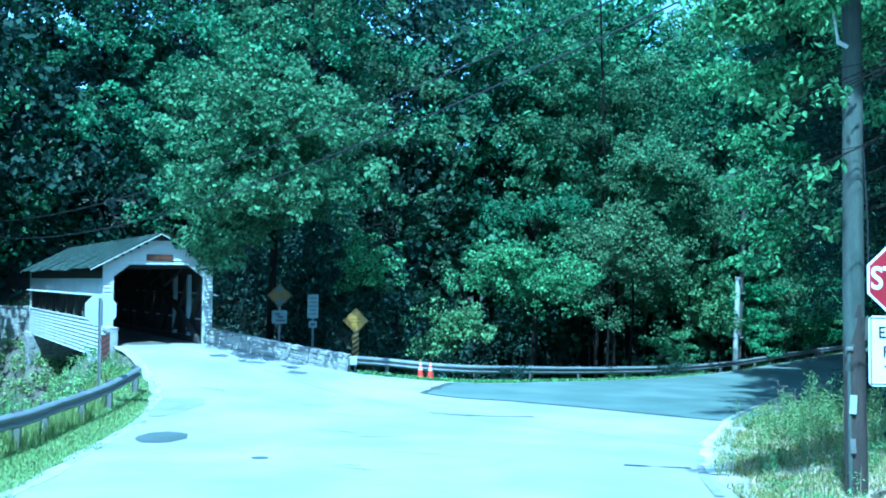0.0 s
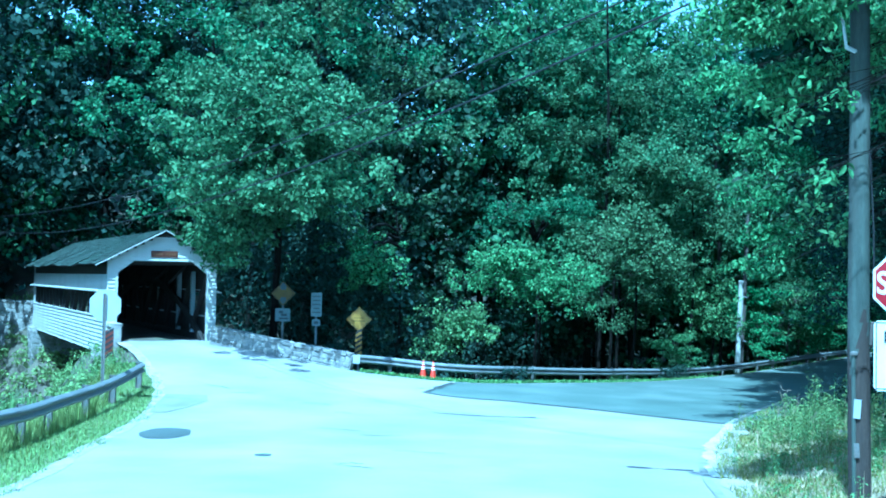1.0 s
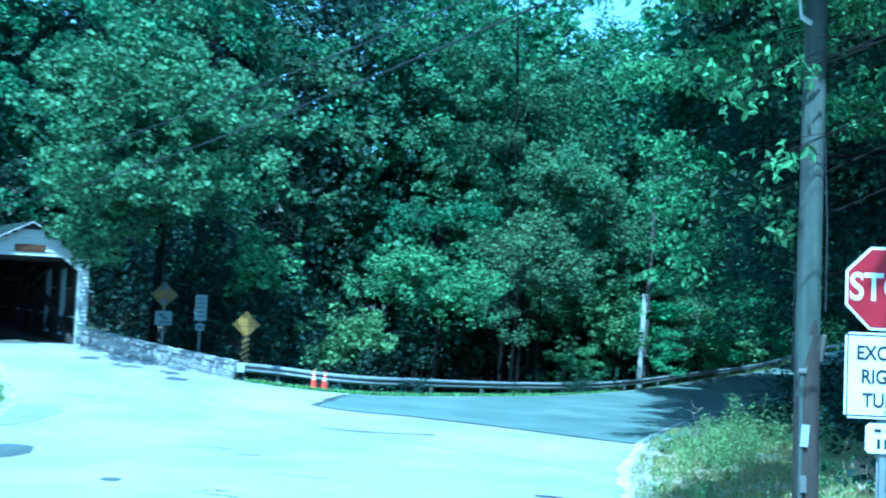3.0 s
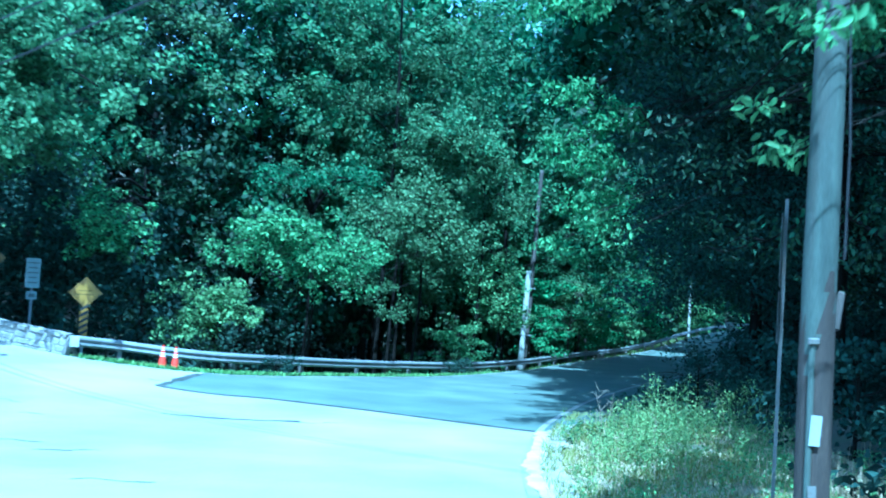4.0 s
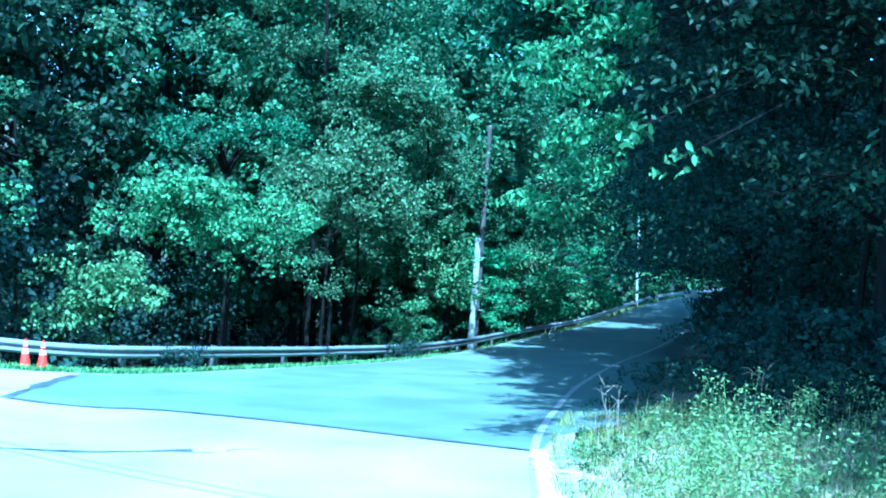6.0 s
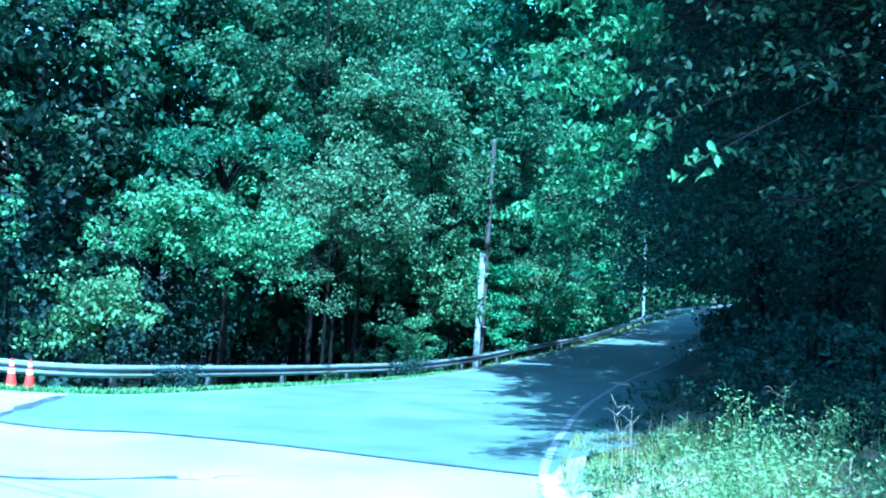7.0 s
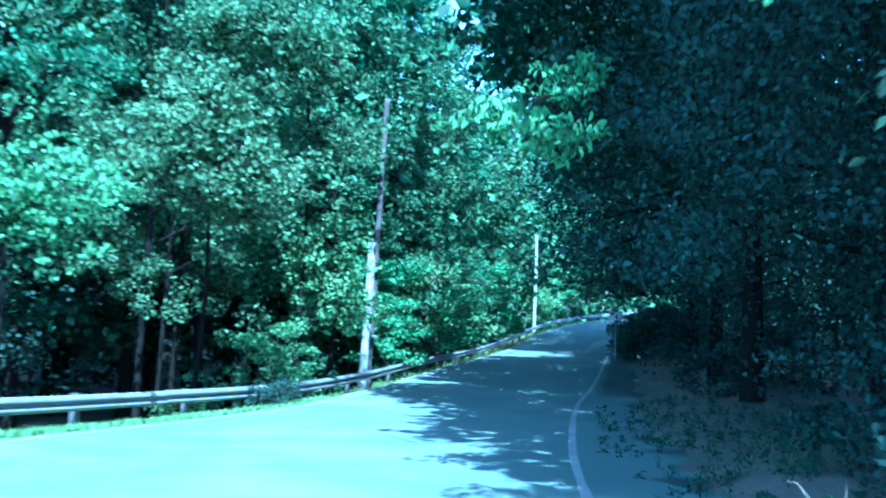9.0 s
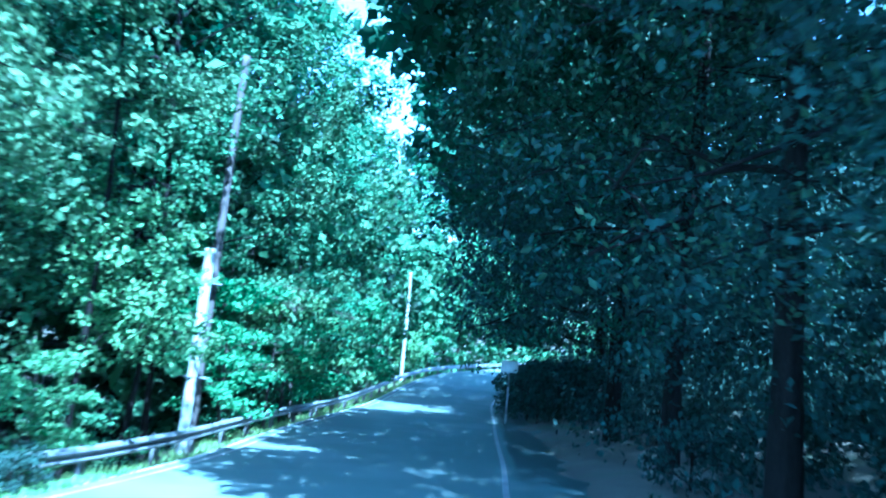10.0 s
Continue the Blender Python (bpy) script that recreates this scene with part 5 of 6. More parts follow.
# the shading wood on the inner side of the bend
for k, x, y, turn, size in ((0, 14.8, 22.4, 0, 0.95), (1, 16.6, 28.5, 200, 0.95), (0, 21.0, 37.0, 130, 1.0), (1, 23.2, 43.5, 60, 0.95), (0, 28.5, 51.5, 290, 1.0), (1, 34.5, 60.5, 20, 0.95), 
                            (1, 14.5, 12.5, 310, 1.0), (0, 18.0, 21.0, 50, 1.05), (1, 23.0, 31.0, 110, 1.05), (0, 28.0, 40.0, 10, 1.0),
                            (0, 14.8, 1.0, 100, 1.1), (1, 14.6, 7.0, 220, 1.0), (0, 17.5, 6.0, 10, 1.1), (1, 17.0, 14.0, 150, 1.0), (0, 14.0, -5.0, 60, 1.1), (1, 23.0, 38.5, 20, 1.0)):
    put_tree("broadleaf_tree", NEAR_KINDS, k, x, y, turn, size, "large dark green broadleaf tree overhanging the shaded road", WOOD)
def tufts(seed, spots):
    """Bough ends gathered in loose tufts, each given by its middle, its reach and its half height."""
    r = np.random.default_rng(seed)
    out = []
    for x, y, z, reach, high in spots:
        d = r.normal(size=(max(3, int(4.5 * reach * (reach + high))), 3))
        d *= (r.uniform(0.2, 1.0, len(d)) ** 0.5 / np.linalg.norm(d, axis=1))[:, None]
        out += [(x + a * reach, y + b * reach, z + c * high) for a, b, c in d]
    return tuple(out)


base = place(-7.6, 42.6)
plant("broadleaf_tree", bough_tree(61, base, 17.0, 0.14, ((-9.2, 34.8, 8.2), (-7.2, 34.2, 9.2), (-5.2, 34.8, 8.4), (-3.4, 35.6, 9.0), (-6.2, 36.4, 7.2), (-8.4, 37.0, 6.4), (-10.2, 36.2, 9.6), (-4.4, 37.2, 7.0), (-2.4, 37.4, 8.2),
                                              (-8.4, 39.6, 4.6), (-9.6, 40.4, 5.6), (-6.6, 39.4, 5.4), (-5.0, 40.0, 5.2), (-10.6, 39.4, 7.4), (-3.2, 39.6, 5.6), (-8.6, 33.6, 5.4), (-7.6, 33.0, 6.0), (-6.4, 32.9, 5.5), (-5.3, 33.4, 5.0), (-7.0, 34.0, 5.0), (-9.4, 34.6, 5.8), (-4.6, 33.8, 5.6), (-8.0, 32.4, 7.4), (-6.8, 31.9, 8.0), (-5.6, 32.4, 7.4), (-4.4, 32.6, 7.8), (-3.2, 33.2, 7.2), (-2.4, 34.2, 6.6), (-7.4, 33.2, 9.0), (-5.2, 33.4, 9.2), (-3.6, 34.4, 8.6), (-6.2, 34.4, 7.4), (-8.6, 32.0, 5.3), (-7.9, 31.8, 5.6), (-7.2, 31.6, 5.2), (-6.4, 31.7, 5.5), (-8.2, 31.4, 6.2), (-6.8, 31.2, 6.3), (-5.6, 31.8, 5.8), (-6.0, 38.0, 10.5), (-9.0, 38.0, 11.5), (-3.6, 41.0, 8.0), (-7.0, 40.0, 13.0), (-8.9, 36.0, 3.5), (-8.5, 36.1, 3.3), (-8.7, 35.9, 4.1), (-9.1, 35.9, 4.3)), 0.22, LEAF, 13, 58),
      Matrix.Translation(base), "broadleaf tree spreading leafy boughs over the stone parapet", "tree", WOOD)
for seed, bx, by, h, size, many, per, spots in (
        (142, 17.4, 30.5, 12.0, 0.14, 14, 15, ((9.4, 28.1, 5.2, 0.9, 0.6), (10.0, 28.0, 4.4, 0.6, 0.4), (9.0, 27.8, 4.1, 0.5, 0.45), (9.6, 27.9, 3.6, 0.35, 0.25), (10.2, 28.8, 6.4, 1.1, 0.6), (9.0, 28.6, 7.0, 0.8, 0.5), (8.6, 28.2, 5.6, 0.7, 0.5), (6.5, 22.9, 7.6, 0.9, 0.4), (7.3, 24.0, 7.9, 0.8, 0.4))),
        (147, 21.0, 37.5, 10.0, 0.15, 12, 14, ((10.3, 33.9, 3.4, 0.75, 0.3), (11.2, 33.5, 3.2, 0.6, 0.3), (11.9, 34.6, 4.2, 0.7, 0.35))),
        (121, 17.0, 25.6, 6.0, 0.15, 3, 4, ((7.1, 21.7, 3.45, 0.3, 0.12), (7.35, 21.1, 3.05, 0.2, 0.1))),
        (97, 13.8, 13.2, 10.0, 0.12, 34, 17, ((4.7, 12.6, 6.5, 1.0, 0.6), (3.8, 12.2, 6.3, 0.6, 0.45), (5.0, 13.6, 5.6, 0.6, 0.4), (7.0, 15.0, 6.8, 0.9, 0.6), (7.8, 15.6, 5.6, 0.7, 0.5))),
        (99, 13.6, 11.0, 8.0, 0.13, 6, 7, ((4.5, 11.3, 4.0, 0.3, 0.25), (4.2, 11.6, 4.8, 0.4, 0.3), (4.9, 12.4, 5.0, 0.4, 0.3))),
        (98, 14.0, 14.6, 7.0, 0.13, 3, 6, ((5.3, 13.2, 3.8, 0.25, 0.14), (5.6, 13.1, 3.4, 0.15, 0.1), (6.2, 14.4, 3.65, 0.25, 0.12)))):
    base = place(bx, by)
    # the lighter leaf copy paints these boughs as sunlit
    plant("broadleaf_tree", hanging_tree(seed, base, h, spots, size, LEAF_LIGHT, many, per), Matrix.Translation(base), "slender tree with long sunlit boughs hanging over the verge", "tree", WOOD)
base = place(13.4, 18.2)
# its highest boughs stay out of view, added to shade the verge
plant("broadleaf_tree", bough_tree(114, base, 12.0, 0.11, ((8.8, 16.2, 8.6), (9.8, 18.2, 7.6), (7.5, 19.0, 10.6), (8.5, 20.5, 10.9), (9.0, 22.0, 11.2), (9.5, 19.0, 11.4), (8.0, 17.6, 11.0), (6.6, 19.2, 10.8), (9.9, 20.6, 9.4), (10.4, 22.4, 10.0)),
                                0.155, LEAF, 9, 60, 0.6), Matrix.Translation(base), "slender tree with boughs high over the verge", "tree", WOOD)
# tree out of view, added to throw shade over stop sign and pole
base = place(11.2, 3.6)
plant("broadleaf_tree", bough_tree(95, base, 15.0, 0.2, lens_of(95, 44, 4.7, 11.6, -2.5, 9.4, 8.4, 11.6), 0.38, LEAF_DARK, 10, 50), Matrix.Translation(base), "unseen broadleaf tree added to shade the stop sign and pole", "tree", WOOD)
right_spots = []
tries = 0
while len(right_spots) < 10 and tries < 9000:
    tries += 1
    x, y = scatter.uniform(12, 135), scatter.uniform(0, 125)
    s = -float(side_of(RIGHT_LINE, x, y))
    if not 9 < s < 42 or any((x - a) ** 2 + (y - c) ** 2 < 27 for a, c in right_spots):
        continue
    right_spots.append((x, y))
for i, (x, y) in enumerate(right_spots):
    put_tree("broadleaf_tree", FAR_KINDS, (0, 3)[i % 2], x, y, scatter.uniform(0, 360), scatter.uniform(0.8, 1.05), "tall dark green broadleaf tree in the shaded wood", WOOD)


def foliage_mass(name, seed, n_clumps, per, clump, size, spots_of, mat, label):
    """The leafage of many trees that nobody could count: clumps of large leaves through a volume."""
    rng = np.random.default_rng(seed)
    c = spots_of(rng, n_clumps)
    off = c - np.array(BRIDGE)
    c = c[~((np.abs(off @ np.array(SIDE)) < 2.2 + 1.2 * clump) & (np.abs(off @ np.array(AXIS) - 10) < 15) & (off[:, 2] < 6 + clump) & (off[:, 2] > -0.5))]
    p, nrm = clumps(rng, c, clump, per, 0.6)
    return tagged(part(name, tris_mesh(name, *leaves(rng, p, nrm, size, 0.65), mat), None), label, "foliage", kind="stuff")


def along_line(rng, line, n, d0, d1, lo, hi):
    """Points beside a line between two distances to its left, of heights between lo and hi above ground, from its first to its last point."""
    line = smooth_line(line, 1.0)
    t = np.gradient(line, axis=0)
    t /= np.linalg.norm(t, axis=1)[:, None]
    i = rng.integers(0, len(line), n)
    d = rng.uniform(0, 1, n)
    d = (d0 if np.isscalar(d0) else d0(line[i])) * (1 - d) + d1 * d
    xy = line[i] + np.stack([-t[i, 1], t[i, 0]], 1) * d[:, None] + rng.normal(size=(n, 2)) * 0.5
    top = hi if np.isscalar(hi) else hi(xy)
    return np.column_stack([xy, land(xy[:, 0], xy[:, 1]) + lo + (top - lo) * rng.uniform(0, 1, n) ** 0.85])


def pole_gap(c):
    """Leaves out what would grow round the far pole and between it and the road."""
    a, b = np.array((46.5, 97.0)), np.array((53.6, 110.2))
    u = np.clip(((c[:, :2] - a) @ (b - a)) / ((b - a) @ (b - a)), 0, 1)
    return c[np.linalg.norm(c[:, :2] - a - u[:, None] * (b - a), axis=1) > 2.6]


# near-black fill: shaded gaps between the trees are put into its colour
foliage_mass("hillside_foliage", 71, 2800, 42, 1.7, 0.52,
             lambda r, n: along_line(r, CREEK[2:9], n, 6.5, 23.0, 0.2, lambda q: np.interp(q[:, 0], [12, 16.5, 22, 40], [28.0, 22.0, 26.0, 24.0]) + 2 * np.sin(q[:, 0] * 0.5)), LEAF_SHADE, "dense dark green foliage of the wooded hillside")
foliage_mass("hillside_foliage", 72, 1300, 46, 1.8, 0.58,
             lambda r, n: along_line(r, [(-60.0, 22.0), (-33.0, 37.5), (-17.0, 47.5), (-3.0, 51.0), (10.0, 60.0)], n, 20.0, 38.0, 0.5, 31.0), LEAF_SHADE, "dense dark green foliage higher on the hillside")
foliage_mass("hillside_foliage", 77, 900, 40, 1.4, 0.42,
             lambda r, n: along_line(r, [(-60.0, 22.0), (-33.0, 37.5), (-22.5, 44.0)], n, 6.0, 17.0, 0.2, 20.0), LEAF_SHADE, "dense dark foliage on the far creek bank")
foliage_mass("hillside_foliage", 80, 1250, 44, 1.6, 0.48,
             lambda r, n: along_line(r, [(-42.0, 32.5), (-30.0, 39.5), (-17.0, 47.5), (-6.0, 50.0)], n, 12.0, 24.0, 0.5, 27.0), LEAF_SHADE, "dense dark foliage of the wood beyond the bridge")
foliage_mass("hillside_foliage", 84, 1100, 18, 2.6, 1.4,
             lambda r, n: along_line(r, [(-60.0, 22.0), (-33.0, 37.5), (-17.0, 47.5), (-3.0, 51.0), (10.0, 60.0)], n, 26.0, 70.0, 0.3, 12.0), LEAF_SHADE, "dark green woodland high on the hillside")
foliage_mass("hillside_foliage", 83, 1500, 20, 1.7, 0.85,
             lambda r, n: pole_gap(along_line(r, FAR_EDGE[8:13], n, 3.5, 14.0, 0.3, 15.0)), LEAF, "green foliage of the wood round the far bend")
inner = [q for q in RIGHT_LINE if 5 < q[1] < 112][::-1]
def sun_gap(c):
    """Leaves out the crowns where a break in the canopy lets sun on the road."""
    return c[~((c[:, 1] > 68) & (c[:, 1] < 74.5) & (c[:, 0] < 36.5))]


# the shade of this wood is put into the dark leaf colours
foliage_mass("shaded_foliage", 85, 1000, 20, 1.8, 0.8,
             lambda r, n: along_line(r, [q for q in inner if q[1] > 12], n, 15.0, 28.0, 0.3, 19.0), LEAF_SHADE, "dense dark foliage deep in the shaded wood")
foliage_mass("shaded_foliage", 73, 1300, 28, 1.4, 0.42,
             lambda r, n: along_line(r, [q for q in inner if q[1] > 12], n, 8.0, 16.0, 0.3, 15.0), LEAF_SHADE, "dense dark foliage of the shaded wood")
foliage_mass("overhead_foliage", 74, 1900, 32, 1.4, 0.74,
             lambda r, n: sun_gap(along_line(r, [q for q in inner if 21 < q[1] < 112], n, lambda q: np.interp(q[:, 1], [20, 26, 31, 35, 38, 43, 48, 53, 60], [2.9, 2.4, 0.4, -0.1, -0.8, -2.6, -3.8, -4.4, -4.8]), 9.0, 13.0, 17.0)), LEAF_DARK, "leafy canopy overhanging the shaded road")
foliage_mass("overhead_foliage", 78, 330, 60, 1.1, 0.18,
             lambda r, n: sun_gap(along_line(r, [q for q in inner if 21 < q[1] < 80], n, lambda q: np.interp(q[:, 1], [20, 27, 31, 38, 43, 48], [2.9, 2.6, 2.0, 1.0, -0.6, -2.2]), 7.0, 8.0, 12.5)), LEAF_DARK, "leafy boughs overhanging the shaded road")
def verge_canopy(r, n):
    """The canopy over the bank, with unseen boughs added over the verge to shade it."""
    deep = np.column_stack([r.uniform(9.8, 17.0, n), r.uniform(1.0, 21.0, n), r.uniform(8.0, 17.0, n)])
    edge = np.column_stack([r.uniform(7.9, 10.2, 60), r.uniform(9.5, 16.0, 60), r.uniform(9.6, 12.5, 60)])
    tip = np.column_stack([r.uniform(5.0, 6.4, 12), r.uniform(11.0, 12.6, 12), r.uniform(9.6, 10.8, 12)])
    return np.vstack([deep, edge, tip])


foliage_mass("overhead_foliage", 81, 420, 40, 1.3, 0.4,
             verge_canopy, LEAF_SHADE, "dark leafy canopy above the shaded bank")
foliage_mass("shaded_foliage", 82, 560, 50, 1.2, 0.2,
             lambda r, n: along_line(r, [q for q in inner if 32 < q[1] < 92], n, lambda q: np.interp(q[:, 1], [33, 42, 50], [6.0, 5.0, 3.0]), 8.5, 0.4, 10.0), LEAF_SHADE, "dark low foliage of the shaded wood edge")
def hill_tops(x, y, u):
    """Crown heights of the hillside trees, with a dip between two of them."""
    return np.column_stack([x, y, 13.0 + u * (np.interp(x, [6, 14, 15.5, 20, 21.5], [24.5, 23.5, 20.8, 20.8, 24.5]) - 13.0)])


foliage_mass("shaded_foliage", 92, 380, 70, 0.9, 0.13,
             lambda r, n: along_line(r, [q for q in inner if 28 < q[1] < 40], n, 0.7, 7.0, 2.9, 11.0), LEAF_SHADE, "dark leafy boughs along the shaded inner verge")
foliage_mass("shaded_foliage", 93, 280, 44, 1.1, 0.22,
             lambda r, n: along_line(r, [q for q in inner if 50 < q[1] < 92], n, -2.0, 4.0, 4.2, 9.5), LEAF_SHADE, "dark leafy boughs hanging over the far road")
foliage_mass("overhead_foliage", 86, 110, 50, 1.1, 0.3,
             lambda r, n: np.column_stack([r.uniform(13.5, 18.5, n), r.uniform(42.0, 47.5, n), r.uniform(10.0, 13.5, n)]), LEAF_DARK, "leafy boughs reaching over the road")
foliage_mass("treetops", 87, 520, 24, 1.5, 0.62,
             lambda r, n: hill_tops(r.uniform(6.0, 25.0, n), r.uniform(66.0, 80.0, n), r.uniform(0, 1, n)), LEAF, "leafy green tops of the trees on the hillside")
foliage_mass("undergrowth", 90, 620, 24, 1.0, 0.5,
             lambda r, n: along_line(r, [q for q in inner if q[1] > 26], n, 9.5, 17.0, 0.1, 3.5), LEAF_SHADE, "dark leafy undergrowth deep in the shaded wood")
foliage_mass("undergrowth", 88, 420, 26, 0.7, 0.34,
             lambda r, n: along_line(r, [q for q in inner if q[1] > 58], n, 2.2, 6.0, 0.1, 2.6), LEAF_SHADE, "dark leafy hedge of undergrowth at the far bend")
# same near-black fill, painting the shade under the trees behind the guardrail
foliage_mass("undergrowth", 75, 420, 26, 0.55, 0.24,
             lambda r, n: along_line(r, FAR_EDGE[:11], n, 3.6, 11.0, 0.1, 0.8), LEAF_SHADE, "dark low undergrowth behind the guardrail")
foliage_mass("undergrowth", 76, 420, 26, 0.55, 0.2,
             lambda r, n: along_line(r, inner, n, 4.5, 14.0, 0.05, 0.5), LEAF_SHADE, "dark low undergrowth on the shaded bank")
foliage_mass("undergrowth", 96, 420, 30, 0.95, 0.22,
             lambda r, n: along_line(r, FAR_EDGE[:9], n, 12.0, 17.5, 0.2, 6.0), LEAF_SHADE, "dark leafy understorey between the trunks behind the guardrail")
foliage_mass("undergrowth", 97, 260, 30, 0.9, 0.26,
             lambda r, n: along_line(r, [(-9.8, 42.2), (-6.0, 41.6), (-1.5, 42.6)], n, 1.5, 5.0, 0.2, 7.5), LEAF_SHADE, "dark leafy understorey behind the stone parapet")
foliage_mass("bank_weeds", 79, 1900, 24, 0.5, 0.2,
             lambda r, n: along_line(r, [(-36.0, 36.0), (-25.0, 42.5), (-17.0, 47.5), (-14.5, 48.5)], n, -5.0, 15.0, 0.05, 0.4), WEED, "leafy green weeds on the creek banks")
foliage_mass("bank_weeds", 98, 3000, 38, 0.4, 0.13,
             lambda r, n: along_line(r, [(-11.5, 31.5), (-14.0, 36.0), (-20.0, 46.5)], n, 0.2, 8.0, 0.02, 0.35), WEED, "leafy green weeds below the bridge")
for i in range(9):
    y = 71 + 3.1 * i
    x = float(np.interp(y, [p[1] for p in RIGHT_LINE], [p[0] for p in RIGHT_LINE])) + scatter.uniform(1.6, 2.6)
    put_tree("shrub", DEEP_SHRUBS, 1, x, y, scatter.uniform(0, 360), scatter.uniform(1.1, 1.4), "low dark leafy shrub on the shaded bank", "roadside shrubs", 0.05, "shrub")
for x, y in ((2.75, 38.15), (10.9, 47.9), (11.6, 48.6)):
    put_tree("vine", DEEP_SHRUBS, 0, x, y, x * 50, 0.5, "dark leafy vine climbing over the guardrail", "vines on the guardrail", 0.0, "vine")
# hillside trees, and unseen ones added behind the camera and out on the left bank to shade and enclose the place
for i, (x, y) in enumerate(((2, 64), (6.5, 67), (-3, 61), (11, 71), (-9, 66), (-18, 68), (36, 91), (43, 101), (50, 121), (-29.5, 59), (-37, 52), (-22, 62), (43, 71), (54, 84), (-27, 38), (-32, 46), (-34, 24), (-40, 36), (-46, 20), (14, -8), (20, 2), (22, -18), (10, -24), (-24, -26), (-36, -8), (-12, -40), (2, -48))):
    put_tree("broadleaf_tree", FAR_KINDS, i % 4 if i > 3 else (0, 3)[i % 2], x, y, i * 70, 1.0, "tall green broadleaf tree beside the road", WOOD)
for i, (x, y, size) in enumerate(((5.0, 63.5, 1.05), (9.5, 66.0, 1.05), (7.5, 74.0, 1.1), (13.5, 74.5, 1.0), (12.6, 66.0, 0.9), (16.2, 77.0, 0.98), (14.6, 70.0, 0.9), (18.6, 82.0, 1.0), (11.0, 68.5, 0.95), (22.5, 76.0, 1.0), (25.5, 82.5, 1.05), (19.5, 73.0, 0.8), (29.0, 87.0, 1.05), (56.0, 119.5, 0.8), (62.0, 121.5, 0.85), (67.0, 122.0, 0.8), (77.0, 128.0, 0.8), (64.0, 128.0, 0.9))):
    put_tree("broadleaf_tree", FAR_KINDS, 1, x, y, i * 50, size, "tall green broadleaf tree in the wooded hillside", WOOD)
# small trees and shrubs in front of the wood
# the lighter leaf copy marks tufts where sun falls
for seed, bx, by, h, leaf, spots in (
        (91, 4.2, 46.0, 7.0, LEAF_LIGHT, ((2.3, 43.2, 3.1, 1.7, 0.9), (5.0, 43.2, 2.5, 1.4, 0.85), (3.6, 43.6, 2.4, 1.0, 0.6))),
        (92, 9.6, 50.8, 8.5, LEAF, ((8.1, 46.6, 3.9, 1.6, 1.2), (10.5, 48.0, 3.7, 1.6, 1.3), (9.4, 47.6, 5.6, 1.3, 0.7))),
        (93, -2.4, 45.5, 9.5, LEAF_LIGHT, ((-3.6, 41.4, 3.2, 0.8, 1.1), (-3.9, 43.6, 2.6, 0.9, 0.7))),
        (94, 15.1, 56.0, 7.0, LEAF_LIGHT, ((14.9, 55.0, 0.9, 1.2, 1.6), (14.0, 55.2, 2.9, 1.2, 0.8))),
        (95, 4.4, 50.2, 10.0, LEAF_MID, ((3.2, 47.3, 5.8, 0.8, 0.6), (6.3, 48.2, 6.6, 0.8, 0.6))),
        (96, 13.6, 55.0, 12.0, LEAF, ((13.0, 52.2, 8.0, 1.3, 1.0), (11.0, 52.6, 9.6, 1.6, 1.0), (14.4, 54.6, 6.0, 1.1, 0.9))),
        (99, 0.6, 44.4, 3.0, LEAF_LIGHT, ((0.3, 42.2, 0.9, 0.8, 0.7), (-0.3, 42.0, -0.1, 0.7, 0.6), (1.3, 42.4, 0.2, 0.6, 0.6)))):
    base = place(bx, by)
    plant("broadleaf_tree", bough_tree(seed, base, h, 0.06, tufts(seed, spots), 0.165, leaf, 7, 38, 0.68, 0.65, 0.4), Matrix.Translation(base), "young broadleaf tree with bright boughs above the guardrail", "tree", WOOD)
for k, x, y, turn, size in ((2, 12.4, 52.4, 10, 0.6),
                            (0, 20.5, 66.5, 60, 1.1), (2, 20.5, 64.5, 300, 0.9), (0, 24.0, 69.0, 15, 1.0), (1, 27.5, 74.5, 130, 1.0), (2, 31.5, 81.0, 220, 1.2), (0, 35.5, 86.0, 80, 1.2),
                            (1, 22.0, 68.5, 100, 1.05), (1, 33.5, 84.0, 190, 1.0), (2, 25.5, 71.0, 50, 1.0), (2, 29.3, 77.5, 20, 1.1),
                            (2, 40.0, 92.5, 340, 1.3), (2, 55.0, 112.5, 100, 1.2), (0, 61.0, 118.0, 200, 1.1)):
    put_tree("sapling", SMALL_KINDS, k, x, y, turn, size, "bright green leafy sapling behind the guardrail", "saplings by the guardrail")
for i in range(22):
    q = 0.3 + 0.7 * scatter.uniform(0, 1)
    j = int(q * 38)
    f = far_line[j]
    d = scatter.uniform(2.0, 4.0)
    x, y = f[0] - ft[j, 1] * d, f[1] + ft[j, 0] * d
    put_tree("shrub", SHRUBS, i % 3, x, y, scatter.uniform(0, 360), scatter.uniform(0.4, 0.8), "low green leafy shrub behind the guardrail", "roadside shrubs", 0.05, "shrub")
for k, x, y, turn, size in ((1, 12.9, 28.6, 120, 0.8), (0, 12.6, 25.2, 60, 0.8), (1, 15.6, 32.4, 300, 0.9)):
    put_tree("shrub", DEEP_SHRUBS, k, x, y, turn, size * 0.9, "leafy shrub on the shaded inner verge of the bend", "roadside shrubs", 0.05, "shrub")
